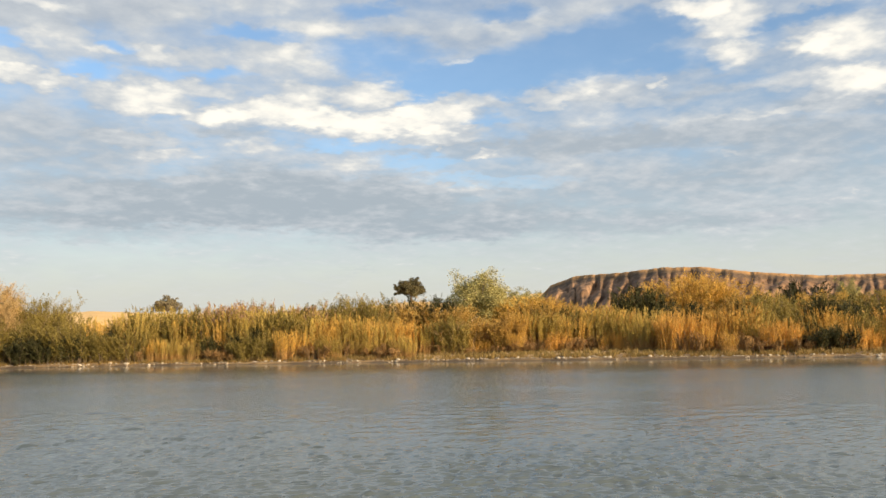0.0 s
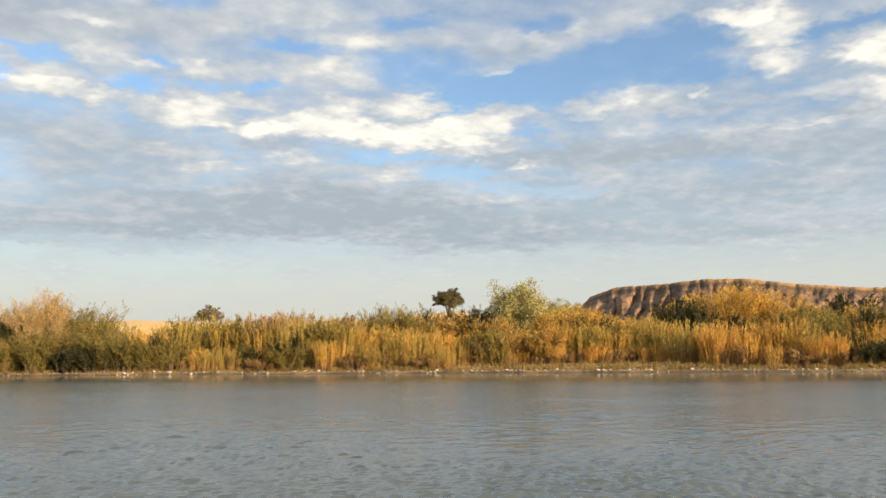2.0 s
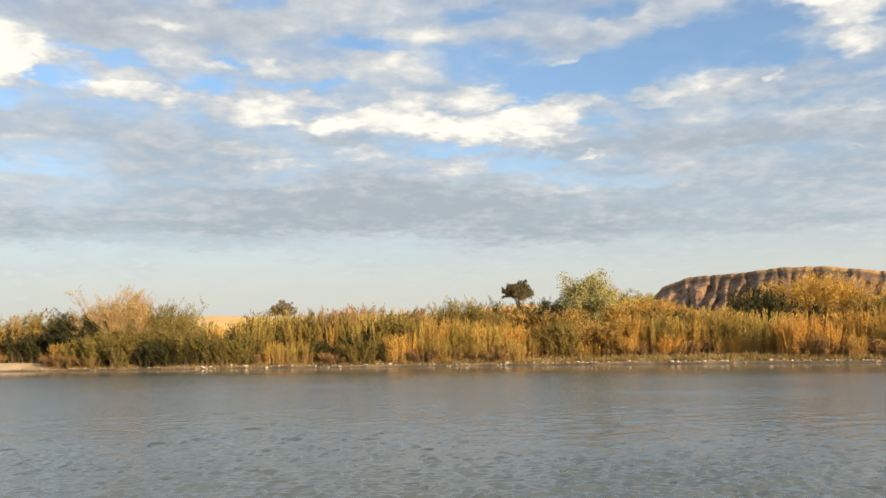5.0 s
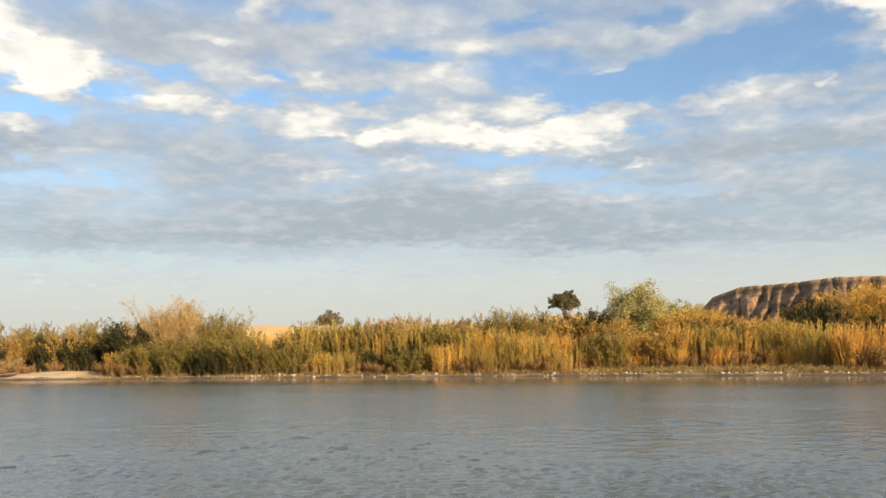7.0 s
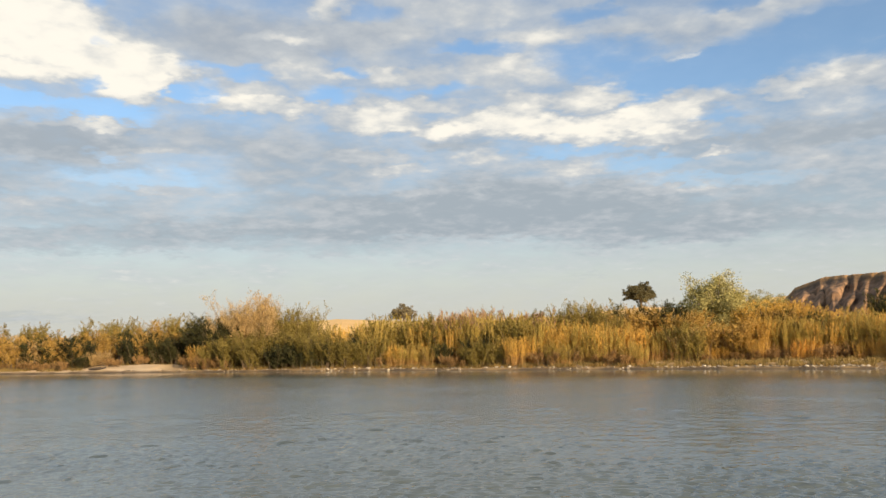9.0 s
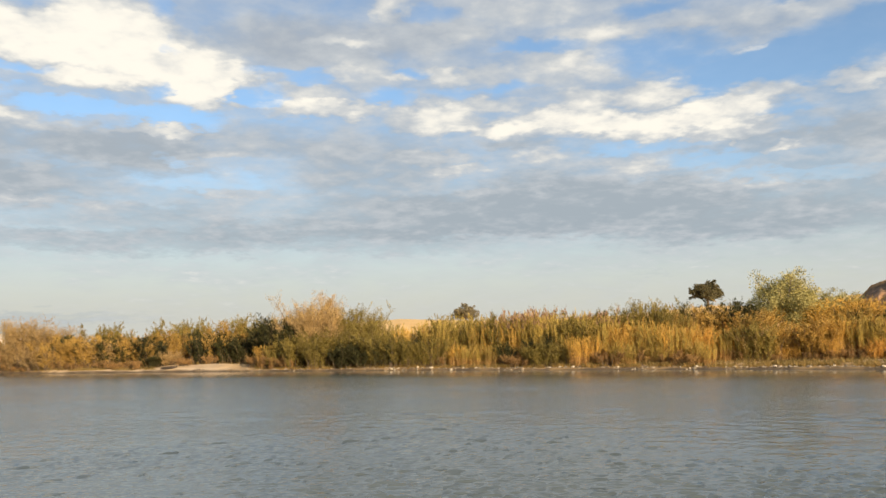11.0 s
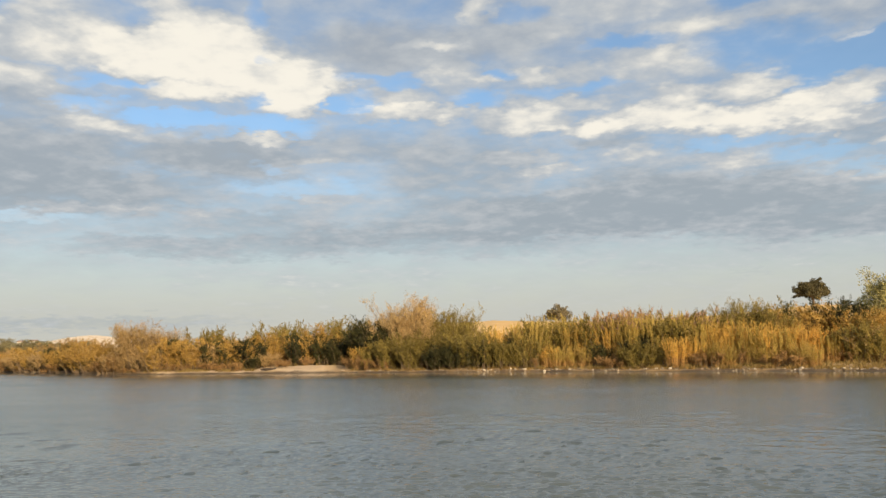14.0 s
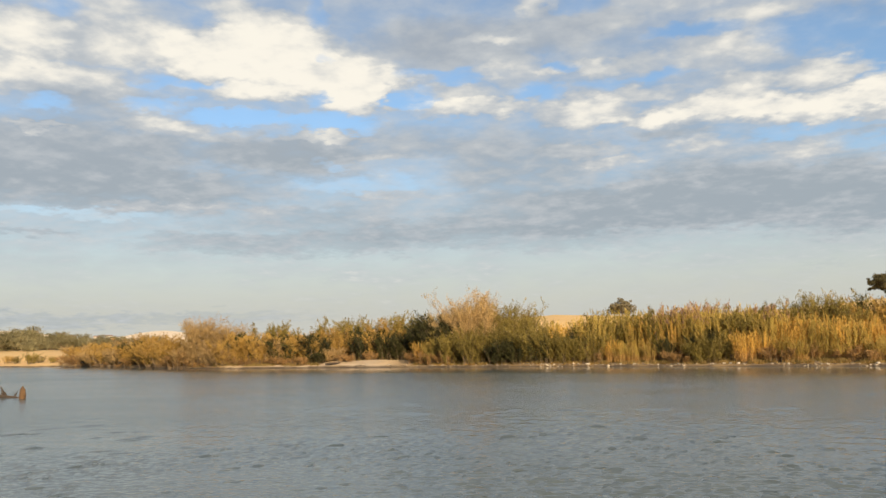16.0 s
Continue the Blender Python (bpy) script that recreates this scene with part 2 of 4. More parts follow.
def leaf_material(name, dark, mid, bright, through=0.22):
    """Leaves: every leaf and every plant takes its own tint; some light passes through."""
    m, nt, b = material(name, 0.65)
    isl = nt.nodes.new("ShaderNodeNewGeometry").outputs["Random Per Island"]
    obr = nt.nodes.new("ShaderNodeObjectInfo").outputs["Random"]
    dark, bright = (tuple(0.4 * m_ + 0.6 * v for m_, v in zip(mid, w)) for w in (dark, bright))
    c = blend(nt, remap(nt, isl, 0.0, 0.55), dark, mid)
    c = blend(nt, remap(nt, isl, 0.55, 1.0), c, bright)
    sprays = grain(nt, nt.nodes.new("ShaderNodeTexCoord").outputs["Object"], 1.3, 3.0)
    c = blend(nt, remap(nt, sprays, 0.42, 0.66), c, tuple(0.7 * v for v in mid))
    tint = blend(nt, obr, tuple(0.55 * v for v in mid), tuple(min(1.0, 1.2 * v) for v in bright))
    c = blend(nt, 0.3, c, tint)
    nt.links.new(c, b.inputs["Base Color"])
    b.inputs["Specular IOR Level"].default_value = 0.25
    tr = nt.nodes.new("ShaderNodeBsdfTranslucent")
    nt.links.new(c, tr.inputs[0])
    mx = nt.nodes.new("ShaderNodeMixShader")
    mx.inputs[0].default_value = through
    nt.links.new(b.outputs[0], mx.inputs[1]), nt.links.new(tr.outputs[0], mx.inputs[2])
    nt.links.new(mx.outputs[0], nt.nodes["Material Output"].inputs[0])
    return m


def bark_material(name, a, b_):
    m, nt, b = material(name, 0.9)
    co = nt.nodes.new("ShaderNodeTexCoord").outputs["Object"]
    g = grain(nt, co, 9.0)
    nt.links.new(blend(nt, g, a, b_), b.inputs["Base Color"])
    relief(nt, b, grain(nt, co, 40.0), 0.5, 0.02)
    return m


def ground_material():
    """Dry grass soil, bare sand and soaked mud, each where the ground carries it; bank reflection and far haze are
    painted in.
    """
    m, nt, b = material("dry_ground", 0.95)
    co = nt.nodes.new("ShaderNodeNewGeometry").outputs["Position"]

    def attr(n):
        a = nt.nodes.new("ShaderNodeAttribute")
        a.attribute_name = n
        return a.outputs["Fac"]

    big, small, tiny = grain(nt, co, 0.05), grain(nt, co, 0.9, 6.0), grain(nt, co, 9.0)
    grass = blend(nt, remap(nt, big, 0.35, 0.65), (0.66, 0.42, 0.16), (0.75, 0.51, 0.21))
    grass = blend(nt, remap(nt, small, 0.45, 0.75), grass, (0.55, 0.36, 0.15))
    sand = blend(nt, remap(nt, small, 0.3, 0.7), (0.60, 0.47, 0.32), (0.45, 0.34, 0.22))
    sand = blend(nt, remap(nt, tiny, 0.55, 0.75), sand, (0.30, 0.25, 0.19))
    soil = blend(nt, small, (0.10, 0.07, 0.04), (0.24, 0.17, 0.095))
    # sun-bleached far grass, paled further to hold distance haze in its colour
    grass = blend(nt, attr("bleach_haze"), grass, (0.80, 0.66, 0.48))
    c = blend(nt, attr("sand"), grass, sand)
    c = blend(nt, attr("soil"), c, soil)
    # soaked mud, its dark tone also standing for the dim reflection under the bank
    c = blend(nt, attr("wet_shade"), c, (0.075, 0.052, 0.03))
    nt.links.new(c, b.inputs["Base Color"])
    relief(nt, b, small, 0.6, 0.15)
    return m


def water_material():
    """Slow, slightly turbid river water; the waves near the camera are in the mesh, farther ones are too small to tell apart."""
    m, nt, b = material("river_water", 0.1)
    b.inputs["Base Color"].default_value = (0.094, 0.114, 0.11, 1)
    b.inputs["IOR"].default_value = 1.333
    co = nt.nodes.new("ShaderNodeNewGeometry").outputs["Position"]
    mp = nt.nodes.new("ShaderNodeMapping")
    mp.inputs["Scale"].default_value = (0.12, 0.3, 1)
    nt.links.new(co, mp.inputs[0])
    gust = remap(nt, grain(nt, mp.outputs[0], 0.5, 3.0), 0.35, 0.65)
    fine = nt.nodes.new("ShaderNodeAttribute")
    fine.attribute_name = "fine_chop"
    rough = nt.nodes.new("ShaderNodeMath")
    rough.operation = "MULTIPLY_ADD"
    nt.links.new(fine.outputs["Fac"], rough.inputs[0])
    rough.inputs[1].default_value, rough.inputs[2].default_value = FAR_ROUGH, 0.035
    var = nt.nodes.new("ShaderNodeMath")
    var.operation = "MULTIPLY_ADD"
    nt.links.new(gust, var.inputs[0])
    var.inputs[1].default_value = 0.06
    nt.links.new(rough.outputs[0], var.inputs[2])
    nt.links.new(var.outputs[0], b.inputs["Roughness"])
    stretch = nt.nodes.new("ShaderNodeMapping")
    stretch.inputs["Scale"].default_value = (0.55, 1.2, 1)
    nt.links.new(co, stretch.inputs[0])
    relief(nt, b, grain(nt, stretch.outputs[0], 8.0, 3.0), 1.0, RIPPLE)
    breeze = nt.nodes.new("ShaderNodeAttribute")
    breeze.attribute_name = "breeze"
    nt.links.new(breeze.outputs["Fac"], b.inputs["Normal"].links[0].from_node.inputs["Strength"])
    return m


def stone_material():
    m, nt, b = material("river_stone", 0.8)
    co = nt.nodes.new("ShaderNodeTexCoord").outputs["Object"]
    r = nt.nodes.new("ShaderNodeObjectInfo").outputs["Random"]
    c = blend(nt, r, (0.14, 0.115, 0.085), (0.66, 0.58, 0.46))
    c = blend(nt, remap(nt, grain(nt, co, 14.0), 0.5, 0.8), c, (0.24, 0.20, 0.15))
    nt.links.new(c, b.inputs["Base Color"])
    relief(nt, b, grain(nt, co, 30.0), 0.4, 0.02)
    return m


def gravel_material():
    m, nt, b = material("gravel", 0.85)
    isl = nt.nodes.new("ShaderNodeNewGeometry").outputs["Random Per Island"]
    nt.links.new(blend(nt, isl, (0.07, 0.055, 0.04), (0.42, 0.35, 0.26)), b.inputs["Base Color"])
    return m


def cliff_material():
    m, nt, b = material("eroded_bluff", 0.95)
    co = nt.nodes.new("ShaderNodeNewGeometry").outputs["Position"]
    mp = nt.nodes.new("ShaderNodeMapping")
    mp.inputs["Scale"].default_value = (0.05, 0.05, 0.6)
    nt.links.new(co, mp.inputs[0])
    band = grain(nt, mp.outputs[0], 1.0, 5.0)
    small = grain(nt, co, 0.5, 6.0)
    c = blend(nt, remap(nt, band, 0.35, 0.65), (0.14, 0.083, 0.048), (0.38, 0.23, 0.128))
    c = blend(nt, remap(nt, small, 0.45, 0.7), c, (0.12, 0.07, 0.042))
    runs = nt.nodes.new("ShaderNodeMapping")
    runs.inputs["Scale"].default_value = (0.9, 0.9, 0.1)
    nt.links.new(co, runs.inputs[0])
    c = blend(nt, remap(nt, grain(nt, runs.outputs[0], 1.0, 5.0), 0.5, 0.68), c, (0.085, 0.055, 0.036))
    humus = nt.nodes.new("ShaderNodeAttribute")
    humus.attribute_name = "topsoil"
    c = blend(nt, humus.outputs["Fac"], c, (0.10, 0.065, 0.038))
    top = nt.nodes.new("ShaderNodeAttribute")
    top.attribute_name = "turf"
    c = blend(nt, top.outputs["Fac"], c, (0.34, 0.20, 0.085))
    nt.links.new(c, b.inputs["Base Color"])
    relief(nt, b, small, 0.9, 0.9)
    return m


RIPPLE, FAR_ROUGH = 0.013, 0.145
GROUND, WATER, STONE, CLIFF, GRAVEL = ground_material(), water_material(), stone_material(), cliff_material(), gravel_material()
LEAF_GREEN = leaf_material("willow_leaf", (0.045, 0.038, 0.011), (0.235, 0.185, 0.047), (0.48, 0.37, 0.095))
# dark green willow leaf, darkened further to paint in shade between the bushes
LEAF_SHADED = leaf_material("shaded_willow_leaf", (0.012, 0.014, 0.005), (0.038, 0.039, 0.013), (0.12, 0.11, 0.03), 0.1)
LEAF_REED = leaf_material("reed_leaf", (0.23, 0.13, 0.035), (0.66, 0.405, 0.088), (0.9, 0.6, 0.145))
LEAF_REED_GREEN = leaf_material("green_reed_leaf", (0.14, 0.108, 0.03), (0.48, 0.36, 0.088), (0.72, 0.54, 0.145))
LEAF_GOLD = leaf_material("autumn_reed_leaf", (0.28, 0.14, 0.033), (0.78, 0.44, 0.095), (0.92, 0.6, 0.16))
LEAF_RUST = leaf_material("dry_brush_leaf", (0.1, 0.06, 0.024), (0.32, 0.19, 0.075), (0.54, 0.35, 0.14))
LEAF_TAN = leaf_material("tamarisk_spray", (0.15, 0.1, 0.043), (0.43, 0.295, 0.128), (0.7, 0.51, 0.23))
LEAF_OLIVE = leaf_material("yellowing_shrub_leaf", (0.11, 0.066, 0.02), (0.45, 0.28, 0.068), (0.7, 0.47, 0.13))
LEAF_YELLOW = leaf_material("golden_shrub_leaf", (0.16, 0.09, 0.025), (0.62, 0.38, 0.072), (0.88, 0.57, 0.13))
LEAF_FAR = leaf_material("valley_tree_leaf", (0.11, 0.105, 0.058), (0.22, 0.20, 0.105), (0.34, 0.305, 0.165))
LEAF_POPLAR = leaf_material("cottonwood_leaf", (0.14, 0.14, 0.058), (0.39, 0.355, 0.135), (0.6, 0.52, 0.21))
LEAF_OAK = leaf_material("oak_leaf", (0.03, 0.03, 0.014), (0.10, 0.09, 0.043), (0.2, 0.17, 0.08), 0.12)
LEAF_OAK_PALE = leaf_material("sparse_oak_leaf", (0.1, 0.085, 0.05), (0.23, 0.2, 0.125), (0.34, 0.3, 0.19), 0.12)
LEAF_GRASS = leaf_material("bank_grass_blade", (0.09, 0.07, 0.022), (0.24, 0.175, 0.058), (0.44, 0.32, 0.125))
LEAF_WEED = leaf_material("bank_weed_leaf", (0.1, 0.075, 0.025), (0.33, 0.215, 0.07), (0.5, 0.34, 0.12))
LEAF_STRAW = leaf_material("dry_reed_blade", (0.23, 0.12, 0.04), (0.58, 0.345, 0.12), (0.8, 0.53, 0.2))
PLUME = leaf_material("reed_plume", (0.30, 0.18, 0.11), (0.46, 0.29, 0.175), (0.60, 0.42, 0.25), 0.3)
BARK = bark_material("shrub_bark", (0.10, 0.07, 0.045), (0.22, 0.16, 0.10))
BARK_PALE = bark_material("cottonwood_bark", (0.20, 0.16, 0.11), (0.36, 0.30, 0.22))
STALK = bark_material("reed_stalk", (0.30, 0.19, 0.07), (0.52, 0.35, 0.14))
WOOD = bark_material("weathered_wood", (0.04, 0.025, 0.014), (0.17, 0.095, 0.042))
WOOD_DARK = bark_material("waterlogged_wood", (0.025, 0.02, 0.016), (0.075, 0.055, 0.04))

# ---- the ground ----
rng = np.random.default_rng(11)
SHORE_AZ = [-180, -95, -75, -60, -50, -41, -36.3, -33.9, -31.2, -27.6, -23.9, -20.1, -16.2, -12.3, -4.6, 4.3, 14.6, 26.3, 37.2, 45.8, 60, 75, 95, 180]
SHORE_R = [300, 300, 260, 190, 140, 109, 96.9, 87.8, 77.3, 69.6, 66.7, 64.1, 62.0, 58.8, 55.4, 52.1, 50.2, 49.3, 50.2, 52.4, 62, 95, 300, 300]
CREST_AZ = [-180, -60, -45, -30, -12, -5, 0, 5, 8, 12, 16, 19, 24, 36, 50, 70, 180]
CREST_EL = [0.2, 0.0, 0.0, 0.1, 1.1, 1.68, 1.5, 1.5, 1.6, 1.74, 2.0, 1.86, 2.5, 2.9, 2.9, 2.0, 0.2]
CREST_R = 290.0


def shore_r(az):
    return np.interp(az, SHORE_AZ, SHORE_R)


def smooth(v, lo, hi):
    k = np.clip((v - lo) / (hi - lo), 0, 1)
    return k * k * (3 - 2 * k)


def waves(x, y, scale, seed):
    """Cheap smooth unevenness between -1 and 1."""
    a = seed * 1.7
    return (np.sin(x / scale + a + 1.3 * np.sin(y / scale * 0.7 + a)) * np.sin(y / scale * 1.1 + 2 * a)
            + 0.5 * np.sin(x / scale * 2.3 + 3 * a) * np.sin(y / scale * 2.1 + a)) / 1.5


def ground_z(x, y):
    """Height of the ground, and how far inland of the far water's edge it lies."""
    x, y = np.asarray(x, float), np.asarray(y, float)
    az, r = np.degrees(np.arctan2(x, y)), np.hypot(x, y)
    d = r - shore_r(az) + 0.2 * waves(x, y, 1.7, 1) + 0.15 * waves(x, y, 0.5, 2)
    z = np.where(d < 0, np.maximum(-1.3, d * 0.22), 0.12 * smooth(d, 0, 0.22) + 0.22 * smooth(d, 0.5, 3.5) + 0.5 * smooth(d, 3, 12) + 0.5 * smooth(d, 10, 60))
    z = z + np.where(d > 0.3, 0.05 * waves(x, y, 0.8, 3) + 0.08 * waves(x, y, 4.0, 4), 0)
    z += 0.2 * np.exp(-((az + 17.0) / 2.3) ** 2 - ((d - 2.8) / 1.5) ** 2) + 0.16 * np.exp(-((az + 20.0) / 1.4) ** 2 - ((d - 1.6) / 1.2) ** 2)
    z += 0.05 * np.exp(-((az + 18.5) / 3.0) ** 2) * smooth(d, 0.4, 1.5) * (1 - smooth(d, 5, 7)) * waves(x, y, 0.45, 9)
    z += 0.45 * smooth(-az, 35, 39) * smooth(d, 2, 24)
    crest = (EYE + CREST_R * np.tan(np.radians(np.interp(az, CREST_AZ, CREST_EL)))) - 1.2
    z += crest * smooth(r, 150, CREST_R) * (1 - 0.35 * smooth(r, CREST_R, 600)) + np.where(r > 200, 0.5 * waves(x, y, 23.0, 5), 0)
    hill = np.exp(-(((az + 31.4) / 3.6) ** 2)) * 27 + np.exp(-(((az + 41) / 5) ** 2)) * 30
    z += hill * smooth(r, 700, 1400)
    near = 0.25 - 1.6 * smooth(y, -1.0, 5.0)
    z = np.where(y < 6, np.maximum(z, near), z)
    return z, d


def grid_mesh(name, verts, nu, nv, closed=False):
    i = np.arange((nu - (0 if closed else 1)) * (nv - 1))
    u, v = i // (nv - 1), i % (nv - 1)
    a, b = u * nv + v, ((u + 1) % nu) * nv + v
    me = bpy.data.meshes.new(name)
    me.from_pydata(verts.tolist(), [], np.stack([a, a + 1, b + 1, b], 1).tolist())
    me.polygons.foreach_set("use_smooth", [True] * len(me.polygons))
    return me


def add_attribute(me, name, values):
    a = me.attributes.new(name, "FLOAT", "POINT")
    a.data.foreach_set("value", np.asarray(values, np.float32))


def build_ground():
    az = np.concatenate([np.arange(-180, -62, 4.0), np.arange(-60, -44, 1.0), np.arange(-44, 50, 0.22), np.arange(50, 75, 1.0), np.arange(76, 180, 4.0)])
    steps = np.concatenate([np.arange(-4, -1, 0.8), np.arange(-1, 6, 0.22), np.arange(6, 14, 0.8), np.arange(14, 60, 4.0), np.array([70, 85, 100, 115]), np.arange(130, 330, 9.0), np.array([350, 400, 480, 600, 750, 900, 1050, 1200, 1400, 1700, 2200, 3000, 4200])])
    inner = np.array([0.0, 0.01, 0.02, 0.03, 0.05, 0.1, 0.3, 0.6, 0.85])
    A = np.repeat(az[:, None], len(inner) + len(steps), 1)
    S = shore_r(az)[:, None]
    Rr = np.concatenate([(S - 5) * inner[None], S + steps[None]], 1)
    X, Y = Rr * np.sin(np.radians(A)), Rr * np.cos(np.radians(A))
    Z, d = ground_z(X, Y)
    me = grid_mesh("ground", np.stack([X, Y, Z], -1).reshape(-1, 3), len(az), A.shape[1], True)
    n1 = waves(X, Y, 1.3, 7)
    far = smooth(Rr, 110, 170)
    sand = np.clip(smooth(d, 0.15, 0.4) * (1 - smooth(d + 0.5 * n1, 0.4, 1.0)) * 0.2 + np.exp(-((A + 18.2) / 2.9) ** 2) * (1 - smooth(d, 4.0, 5.5)) + 0.85 * smooth(A, -28.4, -27.2) * (1 - smooth(A, -21.5, -20)) * (1 - smooth(d + 0.3 * n1, 1.2, 1.9)) + 0.15 * smooth(-A, 36.2, 37.5) * (1 - smooth(d, 3, 9)), 0, 1)
    bench = smooth(A, 13, 17) * (1 - smooth(A, 31, 34)) * smooth(d + 0.4 * n1, 2.0, 2.4) * (1 - smooth(d, 4.0, 5.0))
    sand = np.clip(sand + 0.8 * bench, 0, 1)
    soil = np.clip(smooth(d, 0.0, 0.15) * (1 - far) * (1 - smooth(-A, 36, 37.5)) * (1 - sand), 0, 1)
    # narrow soaked edge that doubles as a painted dark reflection line
    wet_shade = 1 - smooth(d + 0.06 * n1, 0.12, 0.3)
    # beyond 500 m the painted haze fades in with the bleaching
    for nme, v in (("sand", sand), ("soil", soil), ("wet_shade", wet_shade), ("bleach_haze", smooth(Rr, 500, 900))):
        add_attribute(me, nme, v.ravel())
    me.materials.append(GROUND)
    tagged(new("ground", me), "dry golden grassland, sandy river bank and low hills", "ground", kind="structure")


build_ground()


def build_water():
    """The river: one sheet, with real wind ripples where the camera sees them near."""
    az = np.concatenate([np.arange(-180, -50, 6.0), np.arange(-48, 52, 0.23), np.arange(54, 180, 6.0)])
    r = [0.0, 3.0, 5.5]
    while r[-1] < 44:
        r.append(r[-1] + max(0.04, min(0.3, 0.000005 * r[-1] ** 3 + 0.004 * r[-1])))
    r = np.concatenate([r, np.arange(45.0, 76, 1.5), [82, 90,  130, 200, 330, 460]])
    A, Rr = np.meshgrid(np.radians(az), r, indexing="ij")
    X, Y = Rr * np.sin(A), Rr * np.cos(A)

    def train(n, short, long, spread):
        """A train of small waves whose crests run more or less along the banks."""
        z = np.zeros_like(X)
        for i in range(n):
            lam = short * (long / short) ** rng.uniform()
            k, th = 2 * math.pi / lam, rng.normal(0.12, spread)
            z += rng.uniform(0.4, 1.0) / k * np.sin(k * (X * math.sin(th) + Y * math.cos(th)) + rng.uniform(0, 6.3) + 0.9 * np.sin(0.35 * X + 0.5 * Y + i))
        return z

    fade = 1 - smooth(Rr, 9, 26)
    seen = smooth(np.degrees(A), -48, -46) * (1 - smooth(np.degrees(A), 50, 51.5)) * smooth(Rr, 5.0, 6.5)
    Z = CHOP * train(64, 0.1, 0.26, 0.65) * (0.65 + 0.5 * waves(X * 0.7, Y * 0.8, 1.9, 3)) * fade
    gust = 0.3 + 0.9 * smooth(waves(X * 0.7, Y * 0.9, 2.6, 8) + 0.5 * waves(X, Y, 0.9, 4), 0.0, 0.9)
    Z += GUST * train(24, 0.4, 1.1, 0.45) * gust * smooth(Rr, 8, 18) * (1 - smooth(Rr, 32, 44))
    # scattered steep wavelets
    for i in range(1000):
        a0, r0 = rng.uniform(-46, 49), 6.8 + 15 * rng.uniform() ** 1.7
        s = 0.021 * (r0 / 9) * rng.uniform(0.7, 1.5)
        broad, skew = s * rng.uniform(2.6, 5.6), rng.normal(0, 0.5)
        lo, hi = np.searchsorted(az, [a0 - math.degrees(3 * broad / r0), a0 + math.degrees(3 * broad / r0)])
        near, far_ = np.searchsorted(r, [r0 - 4 * s, r0 + 4 * s])
        patch = (slice(lo, hi), slice(near, far_))
        u = r0 * (A[patch] - radians(a0)) / broad
        w = (Rr[patch] - r0) / s + u * skew
        Z[patch] += WAVELET * s * np.exp(-u * u - w * w * 0.6) * np.sin(2.2 * w)
    Z *= seen
    me = grid_mesh("water", np.stack([X, Y, Z], -1).reshape(-1, 3), len(az), len(r), True)
    add_attribute(me, "breeze", (0.15 + 0.85 * smooth(shore_r(np.degrees(A)) - Rr, 5.0, 14.0)).ravel())
    lee = smooth(shore_r(np.degrees(A)) - Rr, 6.0, 16.0)
    add_attribute(me, "fine_chop", ((1 - fade) * lee).ravel())
    me.materials.append(WATER)
    tagged(new("water", me), "calm grey-blue river water with small wind ripples", "river", kind="structure")


CHOP, GUST, WAVELET = 0.088, 0.018, 0.5
build_water()


